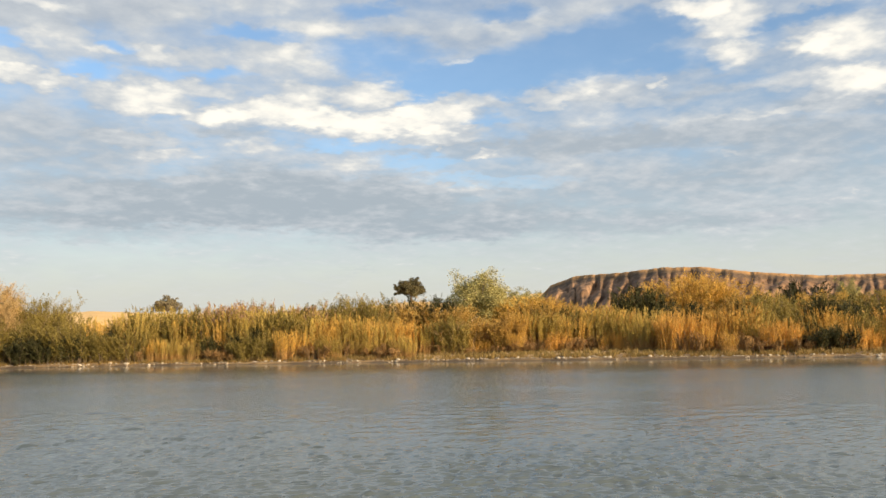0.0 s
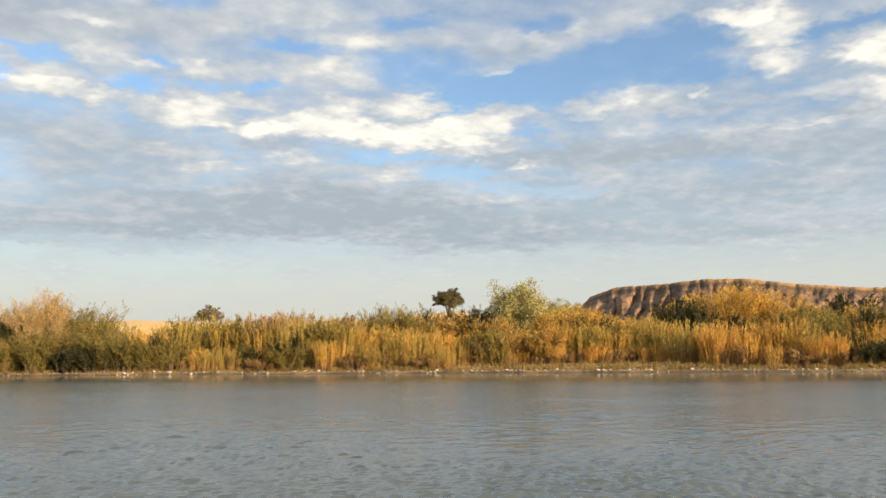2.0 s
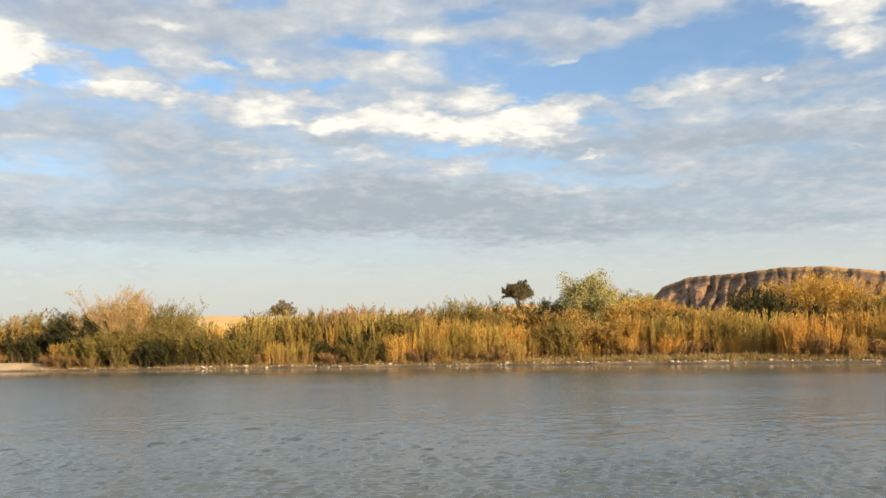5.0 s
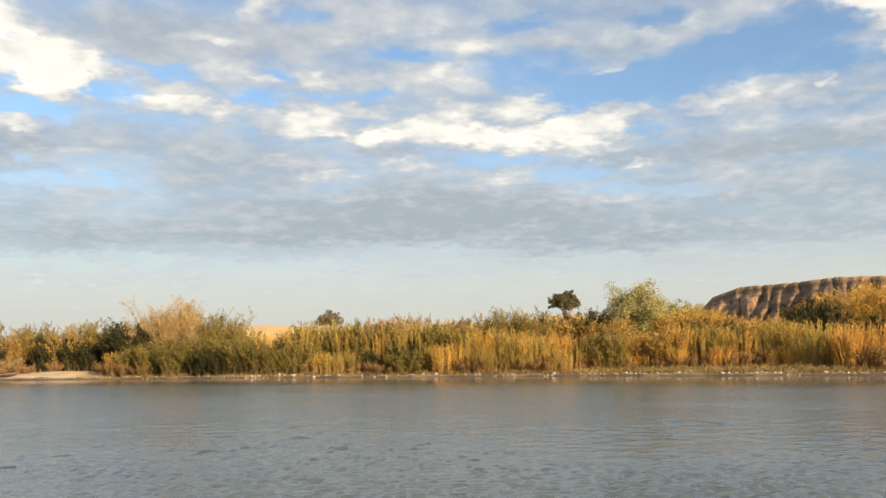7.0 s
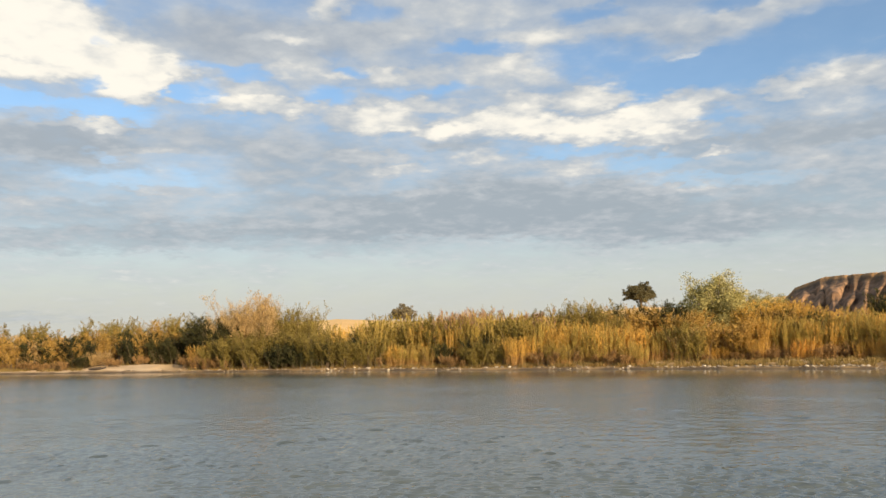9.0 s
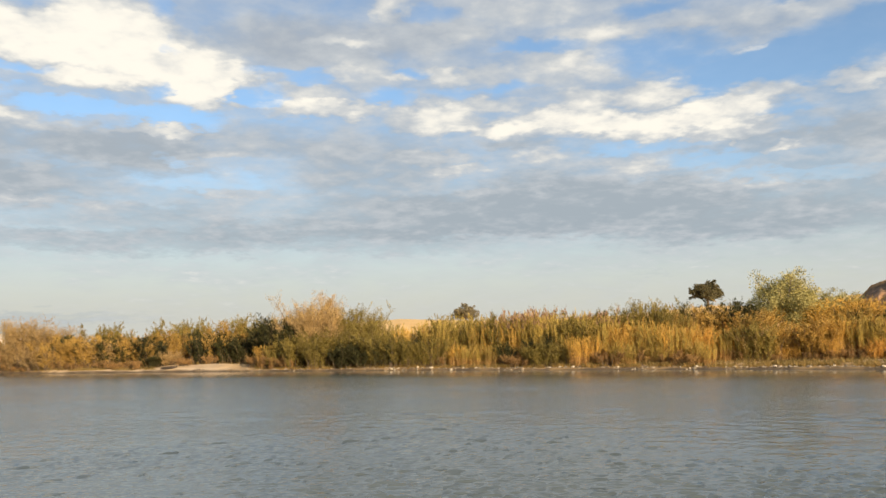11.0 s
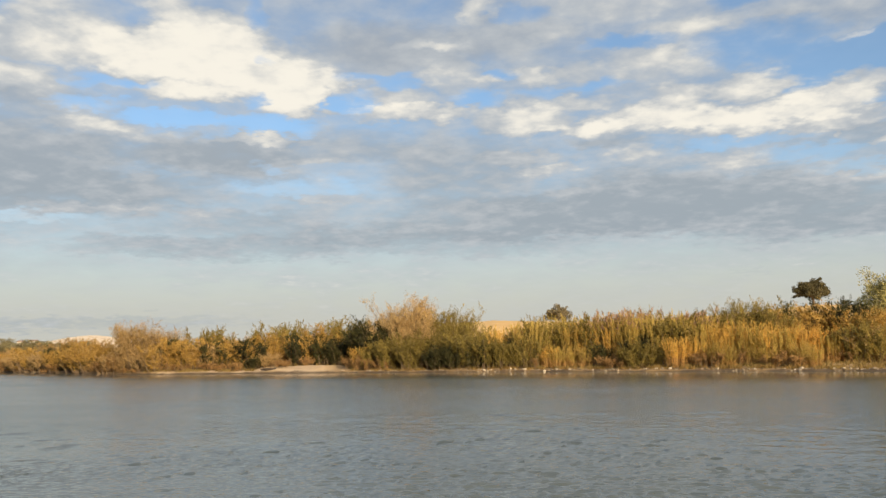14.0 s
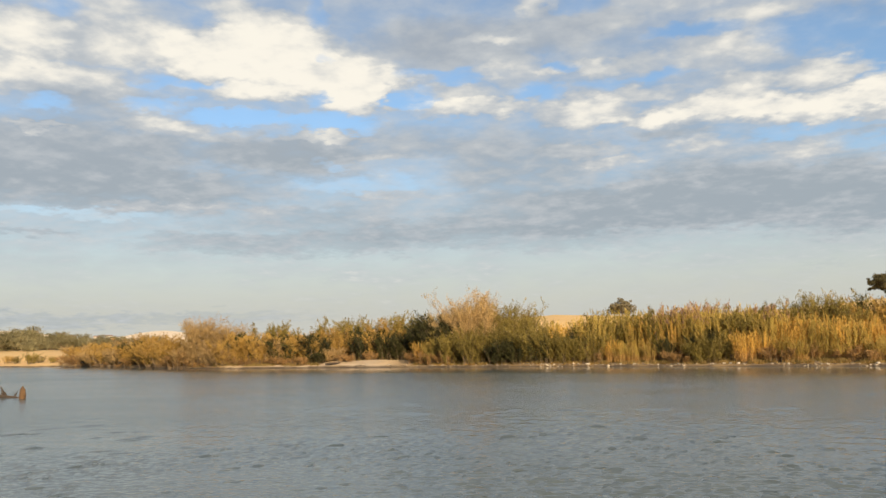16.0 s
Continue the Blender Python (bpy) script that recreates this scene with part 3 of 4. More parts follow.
def build_cliff():
    """The eroded bluff: turf on the crest, gullied earth below it, talus at its foot."""
    az = np.arange(24.0, 62.0, 0.1)
    crest = np.interp(az, [24.0, 25.4, 27.2, 30.3, 32.9, 35.4, 38.6, 42.6, 46.4, 62], [1.6, 3.1, 3.72, 3.85, 4.1, 4.05, 3.6, 3.2, 3.15, 3.0])
    rc = 150 - 14 * smooth(az, 24, 34) + 10 * smooth(az, 36, 50)
    v = np.concatenate([np.linspace(0, 0.93, 42), np.array([0.96, 0.98, 1.0, 1.03, 1.08, 1.2, 1.5, 2.0])])
    top = EYE + rc * np.tan(np.radians(crest))
    A, V = np.meshgrid(az, v, indexing="ij")
    T, RC = top[:, None], rc[:, None]
    steep = np.clip(V, 0, 1)

    def gullies(lo, hi, lean):
        """Distance to the nearest of many unevenly spaced gullies, each of its own depth: 0 in a gully, up to 1 on a spur."""
        cuts = 23 + np.cumsum(rng.uniform(lo, hi, 140))
        deep = rng.uniform(0.35, 1.0, 140)
        q = A + lean * (1 - steep) * (1.3 + np.sin(A * 0.9 + 1)) + 0.12 * np.sin(9 * V + 3 * A)
        k = np.clip(np.searchsorted(cuts, q), 1, 139)
        half = (cuts[k] - cuts[k - 1]) / 2
        near = np.minimum(q - cuts[k - 1], cuts[k] - q) / half
        return np.clip(near, 0, 1) ** 0.8 * deep[k] + (1 - deep[k]) * 0.6

    g = 0.6 * gullies(0.5, 1.9, 0.6) + 0.4 * gullies(0.2, 0.7, 0.3)
    run = 21 * (1 - steep) ** 1.25
    spur = 5.0 * g * (0.15 + np.minimum(1, (1 - steep) * 2.2)) * np.minimum(1, 0.3 + steep)
    r = RC - np.where(V <= 1, run + spur, spur * (V < 1.02)) + np.maximum(V - 1, 0) * 70
    z = 0.8 + (T - 0.8) * steep - np.maximum(V - 1, 0) * 1.0
    r += np.where(V <= 1, (1.3 * waves(A * 2.4, z * 1.3, 1.9, 3) + 0.7 * waves(A * 2.4, z, 0.7, 5)) * np.minimum(1, (1 - steep) * 5), 0)
    z -= np.where((V > 0.8) & (V < 1.04), 0.12 * (0.6 - g), 0) * smooth(V, 0.8, 0.95)
    X, Y = r * np.sin(np.radians(A)), r * np.cos(np.radians(A))
    me = grid_mesh("bluff", np.stack([X, Y, z], -1).reshape(-1, 3), len(az), len(v))
    add_attribute(me, "topsoil", (smooth(V + 0.05 * waves(A * 3, V * 20, 0.6, 8), 0.84, 0.9)).ravel())
    add_attribute(me, "turf", smooth(V + 0.03 * waves(A * 3, V * 20, 1.0, 6), 0.93, 0.99).ravel())
    me.materials.append(CLIFF)
    tagged(new("bluff", me), "eroded brown earth bluff with gullies and a golden grass top", "cliff", kind="structure")


build_cliff()

# ---- plants ----


def unit(v):
    return v / np.maximum(np.linalg.norm(v, axis=-1, keepdims=True), 1e-9)


def leaves_mesh(name, P, D, L, W, mat, bend=0.0, face=0.0):
    """Many leaf blades: base points, directions, lengths and widths. bend > 0 makes each droop at its tip; face is the way that the blades tend to face."""
    n = len(P)
    side = unit(np.cross(D, face + rng.normal(size=(n, 3)) * 0.45)) * (np.broadcast_to(W, n)[:, None] / 2)
    L = np.broadcast_to(L, n)[:, None]
    tip = P + D * L - np.array([0, 0, 1.0]) * L * bend
    V = np.stack([P - side, P + side, tip], 1).reshape(-1, 3)
    me = bpy.data.meshes.new(name)
    me.vertices.add(3 * n), me.loops.add(3 * n), me.polygons.add(n)
    me.vertices.foreach_set("co", V.astype(np.float32).ravel())
    me.loops.foreach_set("vertex_index", np.arange(3 * n, dtype=np.int32))
    me.polygons.foreach_set("loop_start", np.arange(0, 3 * n, 3, dtype=np.int32))
    me.update(calc_edges=True)
    me.materials.append(mat)
    return me


def tubes_mesh(name, paths, radii, mat, sides=4):
    """Tapered stems along paths (n, k, 3) with radii (n, k)."""
    n, k, _ = paths.shape
    t = unit(np.gradient(paths, axis=1))
    a = unit(np.cross(t, np.array([0.31, 0.87, 0.12])))
    b = np.cross(t, a)
    ang = np.arange(sides) * 2 * math.pi / sides
    ring = paths[:, :, None] + radii[:, :, None, None] * (a[:, :, None] * np.cos(ang)[None, None, :, None] + b[:, :, None] * np.sin(ang)[None, None, :, None])
    V = ring.reshape(-1, 3)
    i, j, s = np.meshgrid(np.arange(n), np.arange(k - 1), np.arange(sides), indexing="ij")
    q = (i * k + j) * sides
    F = np.stack([q + s, q + (s + 1) % sides, q + sides + (s + 1) % sides, q + sides + s], -1).reshape(-1, 4)
    me = bpy.data.meshes.new(name)
    me.from_pydata(V.tolist(), [], F.tolist())
    me.materials.append(mat)
    return me


def thing(name, parts, label, category, group=""):
    """An empty at the plant's base that carries its parts."""
    top = tagged(new(name), label, category, group)
    top.empty_display_size = 0.2
    for pname, me in parts:
        ob = new(pname, me)
        ob.parent = top
        if pname in ("foliage", "blade_mass", "dry_blade_mass", "plume_mass", "wood", "crown", "branchwork"):
            tagged(ob, kind="stuff")
    return top


def stems(n, h, foot, lean, k=3, wild=0.12):
    """Curved stems: paths (n, k, 3) that rise from a small foot and lean outwards."""
    a, rr = rng.uniform(0, 2 * math.pi, n), foot * np.sqrt(rng.uniform(0, 1, n))
    base = np.stack([rr * np.cos(a), rr * np.sin(a), np.full(n, -0.15)], 1)
    hh = h * (rng.uniform(0.5, 1.0, n) ** 0.6 * (1 - 0.18 * rr / foot) if lean < 0.35 else rng.uniform(0.84, 1.0, n) * (1 - 0.34 * (rr / foot) ** 2))
    out = np.stack([np.cos(a), np.sin(a), np.zeros(n)], 1) * (lean * rng.uniform(0.2, 1.0, n) * hh)[:, None]
    s = np.linspace(0, 1, k)[None, :, None]
    p = base[:, None] + out[:, None] * s ** 1.5
    p[:, :, 2] += hh[:, None] * (s[:, :, 0] - 0.12 * (lean > 0.4) * s[:, :, 0] ** 3)
    p[:, :, :2] += np.cumsum(rng.normal(0, wild * 0.25, (n, k, 2)), 1) * s * hh[:, None, None] * 0.3
    return p, hh


def along(paths, idx, s):
    k = paths.shape[1]
    f = np.clip(s, 0, 0.999) * (k - 1)
    i = f.astype(int)
    w = (f - i)[:, None]
    return paths[idx, i] * (1 - w) + paths[idx, i + 1] * w, unit(paths[idx, i + 1] - paths[idx, i])


def shrub(name, h, foot, lean, n_stem, n_twig, n_leaf, leaf, mat, label, category, group, low=0.05, twig=0.4, droop=0.0, bark=None, jitter=0.45, up=0.9):
    """A bush of many stems whose twigs carry small leaves, with gaps between the sprays."""
    p, hh = stems(n_stem, h, foot, lean)
    rad = np.linspace(1, 0.25, p.shape[1])[None] * (0.012 + 0.006 * h / 3) * np.ones((n_stem, 1))
    wood = tubes_mesh("wood", p, rad, bark or BARK, 3)
    ti = rng.integers(0, n_stem, n_stem * n_twig)
    ts = low + (1 - low) * rng.uniform(0, 1, len(ti)) ** 0.8
    tp, td = along(p, ti, ts)
    # the sprays gather into rounded masses with hollows between them
    core, _ = along(p, rng.integers(0, n_stem, 13), rng.uniform(0.15, 0.92, 13))
    gap = np.linalg.norm(tp[:, None] - core[None], axis=2) / (0.2 * h * rng.uniform(0.8, 1.25, 13))[None]
    mass = np.argmin(gap, 1)
    keep = (gap.min(1) < 1) | (rng.uniform(size=len(ti)) < 0.3)
    tp, td, ts, mass = tp[keep], td[keep], ts[keep], mass[keep]
    a = rng.uniform(0, 2 * math.pi, len(tp))
    tdir = unit(td * (up * (1 - 0.15 * ts))[:, None] + np.stack([np.cos(a), np.sin(a), 0.35 * np.ones_like(a)], 1) * rng.uniform(0.25, 0.95, (len(tp), 1)))
    tl = twig * h * rng.uniform(0.4, 1.0, len(tp)) * (1.14 - 0.68 * ts)
    li = np.repeat(np.arange(len(tp)), int(n_leaf * 1.35))
    u = rng.uniform(0.1, 1.05, len(li))
    lp = tp[li] + tdir[li] * (tl[li] * u)[:, None] + rng.normal(0, 0.04 * h / 3, (len(li), 3))
    ld = unit(tdir[li] + rng.normal(0, jitter + 0.2, (len(li), 3)) - np.array([0, 0, droop]))
    lp[:, 2] = np.maximum(lp[:, 2], 0.03)
    face = unit(lp - core[mass[li]] + 0.5 * unit(lp * np.array([1, 1, 0.2]))) + np.array([0, 0, 0.25])
    fo = leaves_mesh("foliage", lp, ld, 0.85 * leaf[0] * rng.uniform(0.5, 1.2, len(li)), 0.95 * leaf[1] * rng.uniform(0.7, 1.2, len(li)), mat, face=face)
    return thing(name, [("wood", wood), ("foliage", fo)], label, category, group)


def reed(name, h, foot, n, mat, label, group, plume=0.0, n_leaf=42, lean=0.26, stalk=None, dry=0.42):
    """A clump of tall upright reeds: stalks, long blades that arch away, and plumes on some."""
    p, hh = stems(n, h, foot, lean, wild=0.05)
    rad = np.linspace(1, 0.3, p.shape[1])[None] * 0.008 * np.ones((n, 1))
    parts = [("wood", tubes_mesh("wood", p, rad, stalk or STALK, 3))]
    li = np.repeat(np.arange(n), n_leaf)
    s = rng.uniform(0.06, 1.0, len(li)) ** 0.8
    lp, ld = along(p, li, s)
    a = rng.uniform(0, 2 * math.pi, len(li))
    dirs = unit(ld * rng.uniform(1.0, 2.6, (len(li), 1)) + np.stack([np.cos(a), np.sin(a), np.zeros_like(a)], 1) * 0.75)
    ln = 0.085 * h * rng.uniform(0.5, 1.2, len(li)) * (1.2 - 0.5 * s)
    wd = 0.032 * rng.uniform(0.7, 1.4, len(li))
    green = s + rng.normal(0, 0.1, len(s)) > dry
    parts.append(("blade_mass", leaves_mesh("blade_mass", lp[green], dirs[green], ln[green], wd[green], mat, 0.1, 0.7 * unit(lp[green] * np.array([1, 1, 0])))))
    parts.append(("dry_blade_mass", leaves_mesh("dry_blade_mass", lp[~green], dirs[~green], ln[~green], wd[~green], LEAF_STRAW, 0.25)))
    if plume:
        tops = p[rng.uniform(size=n) < plume, -1]
        q = np.repeat(tops, 16, 0) + rng.normal(0, 1, (16 * len(tops), 3)) * np.array([0.035, 0.035, 0.09])
        d = unit(rng.normal(0, 0.4, q.shape) + np.array([0.1, 0, 1.0]))
        parts.append(("plume_mass", leaves_mesh("plume_mass", q, d, 0.14, 0.03, PLUME)))
    return thing(name, parts, label, "reeds", group)


def tree(name, h, crown_r, trunk_h, n_limb, n_clump, n_leaf, leaf, mat, bark, label, trunk_r=0.16, flat=0.7, gap=0.0, clump_r=0.16, parts_name="crown", low=0.35):
    """A tree: tapered trunk, forking limbs, and a crown of leaf clumps with gaps between them."""
    k = 6
    s = np.linspace(0, 1, k)
    tp = np.stack([0.12 * h * 0.3 * np.sin(2 * s), 0.05 * h * s * s, -0.2 + (trunk_h + 0.2) * s], 1)[None]
    trunk = tubes_mesh("trunk", tp, (trunk_r * (1.35 - 0.75 * s))[None], bark, 8)
    a = np.arange(n_limb) * 2.4 + rng.uniform(-0.3, 0.3, n_limb)
    phi = np.arcsin(rng.uniform(low, 0.97, n_limb))
    reach = crown_r * np.cos(phi) * rng.uniform(0.75, 0.95, n_limb)
    rise = (h - trunk_h) * np.sin(phi) * rng.uniform(0.72, 0.9, n_limb)
    start = tp[0, -1] - np.array([0, 0, 1.0]) * (trunk_h * 0.35 * rng.uniform(0, 1, n_limb))[:, None]
    ss = np.linspace(0, 1, k)[None, :, None]
    end = np.stack([reach * np.cos(a), reach * np.sin(a), rise], 1)
    lp = start[:, None] + end[:, None] * ss
    lp[:, :, 2] += 0.07 * h * np.sin(math.pi * ss[:, :, 0]) * rng.uniform(0.2, 1, (n_limb, 1))
    lp += np.cumsum(rng.normal(0, 0.012 * h, lp.shape), 1) * ss
    limbs = tubes_mesh("branchwork", lp, np.linspace(0.5, 0.1, k)[None] * trunk_r * np.ones((n_limb, 1)), bark, 5)
    # clumps sit round the outer halves of the limbs
    ci = rng.integers(0, n_limb, n_clump)
    cp, cd = along(lp, ci, rng.uniform(0.45, 1.0, n_clump))
    cp = cp + rng.normal(0, 0.13 * crown_r, cp.shape) * np.array([1, 1, flat])
    keep = waves(cp[:, 0] + 9, cp[:, 2], crown_r * 0.22, 4) > gap - 1
    cp = cp[keep]
    li = np.repeat(np.arange(len(cp)), n_leaf)
    cr = clump_r * crown_r * rng.uniform(0.6, 1.3, len(cp))
    off = unit(rng.normal(size=(len(li), 3))) * (rng.uniform(0, 1, len(li)) ** 0.5 * cr[li])[:, None] * np.array([1, 1, flat])
    d = unit(off + rng.normal(0, 0.15 * crown_r, off.shape) + np.array([0, 0, 0.1 * crown_r]))
    fo = leaves_mesh("crown", cp[li] + off, d, leaf[0] * rng.uniform(0.6, 1.2, len(li)), leaf[1] * rng.uniform(0.7, 1.2, len(li)), mat, face=unit(off) + 0.6 * unit(cp[li] - np.array([0, 0, trunk_h])))
    return thing(name, [("trunk", trunk), ("branchwork", limbs), (parts_name, fo)], label, "tree")


plan = np.random.default_rng(5)


def spot(az, d):
    r = shore_r(az) + d
    x, y = r * math.sin(radians(az)), r * math.cos(radians(az))
    return x, y, float(ground_z(x, y)[0])


def stand(ob, az, d, scale=1.0, turn=None, wide=1.0, first=True):
    """Set the thing itself (first) or a copy of it on the bank at a bearing, d metres inland."""
    x, y, z = spot(az, d)
    m = pose(x, y, z - 0.02, plan.uniform(-3, 3), plan.uniform(-3, 3), plan.uniform(0, 360) if turn is None else turn)
    if first:
        ob.matrix_basis = m @ Matrix.Diagonal((scale * wide, scale * wide, scale, 1))
        return ob
    c = copy_thing(ob, m)
    c.scale = (scale * wide, scale * wide, scale)
    return c


class Kinds:
    """Variants of one plant; the first use of each variant places it, the later ones copy it."""

    def __init__(self, made):
        self.made, self.fresh, self.i = made, [True] * len(made), 0

    def put(self, az, d, scale=1.0, **kw):
        i = self.i % len(self.made)
        self.i += 1
        ob = stand(self.made[i], az, d, scale * 1.16, first=self.fresh[i], **kw)
        self.fresh[i] = False
        return ob

G = "plants of the river bank"
willow = Kinds([shrub("willow_shrub", 3.0, 0.55, 0.38, 20, 14, 18, (0.18, 0.038), LEAF_GREEN, "bushy olive-green willow shrub on the river bank", "shrub", G) for i in range(4)])
shadedw = Kinds([shrub("willow_shrub", 3.0, 0.6, 0.42, 20, 13, 17, (0.2, 0.046), LEAF_SHADED, "dense dark green willow shrub on the river bank, darkened to stand for shaded hollows", "shrub", G) for i in range(3)])
olive = Kinds([shrub("yellowing_shrub", 3.0, 0.65, 0.5, 22, 13, 17, (0.175, 0.04), LEAF_OLIVE, "rounded yellowing shrub behind the reeds", "shrub", G) for i in range(4)])
bigol = Kinds([shrub("yellowing_shrub", 5.2, 1.0, 0.5, 38, 19, 19, (0.18, 0.046), LEAF_YELLOW, "large rounded yellow-green shrub before the bluff", "shrub", G, twig=0.32, up=0.55) for i in range(2)])
biggr = Kinds([shrub("willow_shrub", 4.4, 0.8, 0.42, 30, 17, 18, (0.18, 0.044), LEAF_GREEN, "tall olive-green willow shrub over the reeds", "shrub", G, twig=0.32, up=0.55) for i in range(2)])
reeds = Kinds([reed("reed_clump", 3.0, 0.7, 78, LEAF_REED, "tall green and gold reeds at the water's edge", G) for i in range(4)])
greenr = Kinds([reed("reed_clump", 3.0, 0.65, 72, LEAF_REED_GREEN, "tall green reeds at the water's edge", G) for i in range(3)])
plumed = Kinds([reed("reed_clump", 3.0, 0.75, 78, LEAF_REED_GREEN, "tall reeds with pinkish seed plumes", G, plume=0.6) for i in range(2)])
gold = Kinds([reed("reed_clump", 2.2, 0.5, 70, LEAF_GOLD, "clump of golden autumn reeds", G, n_leaf=40, lean=0.34, dry=0.25) for i in range(4)])
rust = Kinds([shrub("dry_brush", 1.2, 0.55, 0.55, 24, 11, 13, (0.13, 0.028), LEAF_RUST, "low rusty brown dry brush under the reeds", "brush", G) for i in range(3)])
tam = Kinds([shrub("tamarisk", 4.6, 0.9, 0.5, 36, 24, 34, (0.115, 0.032), LEAF_TAN, "tall feathery tan tamarisk bush", "shrub", G, twig=0.37, up=0.5, jitter=0.6, low=0.22) for i in range(2)])

buff = Kinds([shrub("tamarisk", 3.0, 0.6, 0.45, 20, 13, 17, (0.17, 0.04), LEAF_TAN, "low feathery tan tamarisk bush on the bank", "shrub", G, jitter=0.6) for i in range(3)])

def plant(a0, a1, step, kinds, d0, d1, h0, h1, tall=3.0, wide=1.0):
    """A loose row between two bearings: kinds are drawn at random, d metres inland, h metres high."""
    az, k, run = a0, None, 0
    while az < a1:
        if run <= 0:
            k, run = kinds[int(plan.integers(0, len(kinds)))], int(plan.integers(1, 3))
        run -= 1
        t = 2.2 if k is gold else 1.2 if k is rust else 4.6 if k is tam else tall
        h = plan.uniform(h0, h1) * (0.65 if k is rust else 1.0)
        k.put(az + plan.uniform(-0.3, 0.3) * step, plan.uniform(d0, d1), h / t, wide=wide * plan.uniform(0.85, 1.2) * (1.0 if h / t > 0.8 else 1.25))
        az += step * plan.uniform(0.7, 1.3)


# the far left reach: brown and green bushes down to the water
plant(-37.2, -33.4, 0.55, [buff, buff, olive, rust, buff], 0.3, 1.2, 1.5, 2.1, wide=1.25)
plant(-33.4, -30.0, 0.6, [olive, buff, rust, buff, willow], 0.3, 1.4, 1.9, 2.6, wide=1.2)
plant(-37.0, -33.4, 0.9, [olive, buff, olive], 4.0, 9.0, 1.8, 2.4, wide=1.3)
plant(-33.4, -29.6, 0.8, [olive, buff, buff], 4.0, 9.0, 2.6, 3.2, wide=1.3)
plant(-36.5, -30.0, 2.2, [shadedw], 0.5, 1.2, 0.9, 1.4, wide=1.3)
plant(-33.6, -32.4, 0.6, [shadedw], 1.5, 2.5, 2.4, 2.8, wide=1.3)
plant(-36.4, -28.2, 0.7, [shadedw, buff, rust], 0.05, 0.4, 0.6, 1.1, wide=1.3)
tam.put(-28.9, 2.6, 0.92, wide=0.95), tam.put(-28.1, 3.4, 0.86)
plant(-30.0, -27.6, 0.7, [buff, rust, olive], 0.6, 1.4, 1.6, 2.4, wide=1.1)
plant(-27.6, -21.0, 0.8, [buff, olive, buff, olive, willow], 2.0, 3.2, 2.0, 2.8, wide=1.1)
plant(-27.4, -21.4, 1.3, [rust, shadedw, rust], 1.4, 2.0, 0.9, 1.4, wide=1.1)
plant(-27.5, -20.0, 0.8, [olive, olive, willow], 4.0, 7.0, 2.6, 3.1)
plant(-27.0, -20.0, 1.5, [shadedw], 2.2, 3.2, 2.1, 2.7)
plant(-21.0, -14.0, 0.8, [willow, olive, shadedw], 5.0, 6.5, 2.4, 3.1)
plant(-20.5, -14.0, 0.8, [olive, willow, willow], 7.0, 9.0, 2.9, 3.4)
# shade-coloured willows stand in for the dark hollows along this stretch
plant(-18.2, -12.4, 0.7, [shadedw], 4.2, 5.0, 2.1, 2.8)
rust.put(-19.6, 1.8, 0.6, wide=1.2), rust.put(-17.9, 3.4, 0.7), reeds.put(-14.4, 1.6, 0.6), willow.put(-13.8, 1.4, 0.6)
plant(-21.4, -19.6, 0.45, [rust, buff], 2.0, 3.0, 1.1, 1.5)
shadedw.put(-13.6, 3.6, 1.0), shadedw.put(-12.7, 3.4, 1.05), shadedw.put(-14.0, 4.6, 1.2), shadedw.put(-13.2, 4.4, 1.3), shadedw.put(-12.4, 4.2, 1.2), shadedw.put(-12.0, 3.4, 0.8)
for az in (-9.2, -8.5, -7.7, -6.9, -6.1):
    shadedw.put(az, 0.9, plan.uniform(0.5, 0.66), wide=1.15)
# tall tamarisk and the trees beside it
tam.put(-11.3, 4.2, 1.18, wide=0.85), tam.put(-10.6, 4.6, 1.06, wide=0.85), tam.put(-10.2, 3.2, 0.75)
biggr.put(-8.3, 5.0, 0.98, wide=0.8), biggr.put(-7.3, 5.5, 1.0, wide=0.85), biggr.put(-6.5, 5.0, 0.76, wide=0.75), shadedw.put(-9.6, 4.0, 1.0), biggr.put(-9.0, 6.0, 1.0, wide=0.8)
plant(-15.0, -12.4, 0.7, [rust, olive, shadedw], 1.2, 2.4, 1.4, 2.0)
plant(-12.4, -5.6, 0.62, [willow, shadedw, willow], 1.1, 2.2, 2.1, 2.7, wide=1.1)
plant(-9.0, -5.4, 0.75, [shadedw, shadedw, willow], 0.9, 1.6, 1.7, 2.2, wide=1.15)
plant(-5.4, -2.6, 0.75, [willow, greenr, rust], 0.9, 1.6, 1.6, 2.2, wide=1.1)
plant(-6.0, -2.0, 0.6, [willow, greenr, willow, reeds], 2.4, 3.6, 2.45, 2.85)
# the tall reed belt
plant(-3.0, 9.2, 0.62, [greenr, reeds, greenr, willow, greenr], 2.6, 3.8, 2.7, 3.2)
plant(-1.0, 9.0, 0.7, [plumed, greenr, plumed, greenr], 3.8, 5.2, 3.15, 3.5)
plant(-3.0, 9.0, 0.8, [reeds, rust, greenr, rust, willow, rust], 1.2, 2.4, 1.2, 2.0)
shadedw.put(4.5, 2.2, 0.72, wide=0.9), shadedw.put(2.2, 2.0, 0.5), shadedw.put(-3.4, 2.4, 0.75)
biggr.put(-2.1, 24.0, 0.9, wide=0.5), biggr.put(5.2, 26.0, 0.96, wide=0.6)
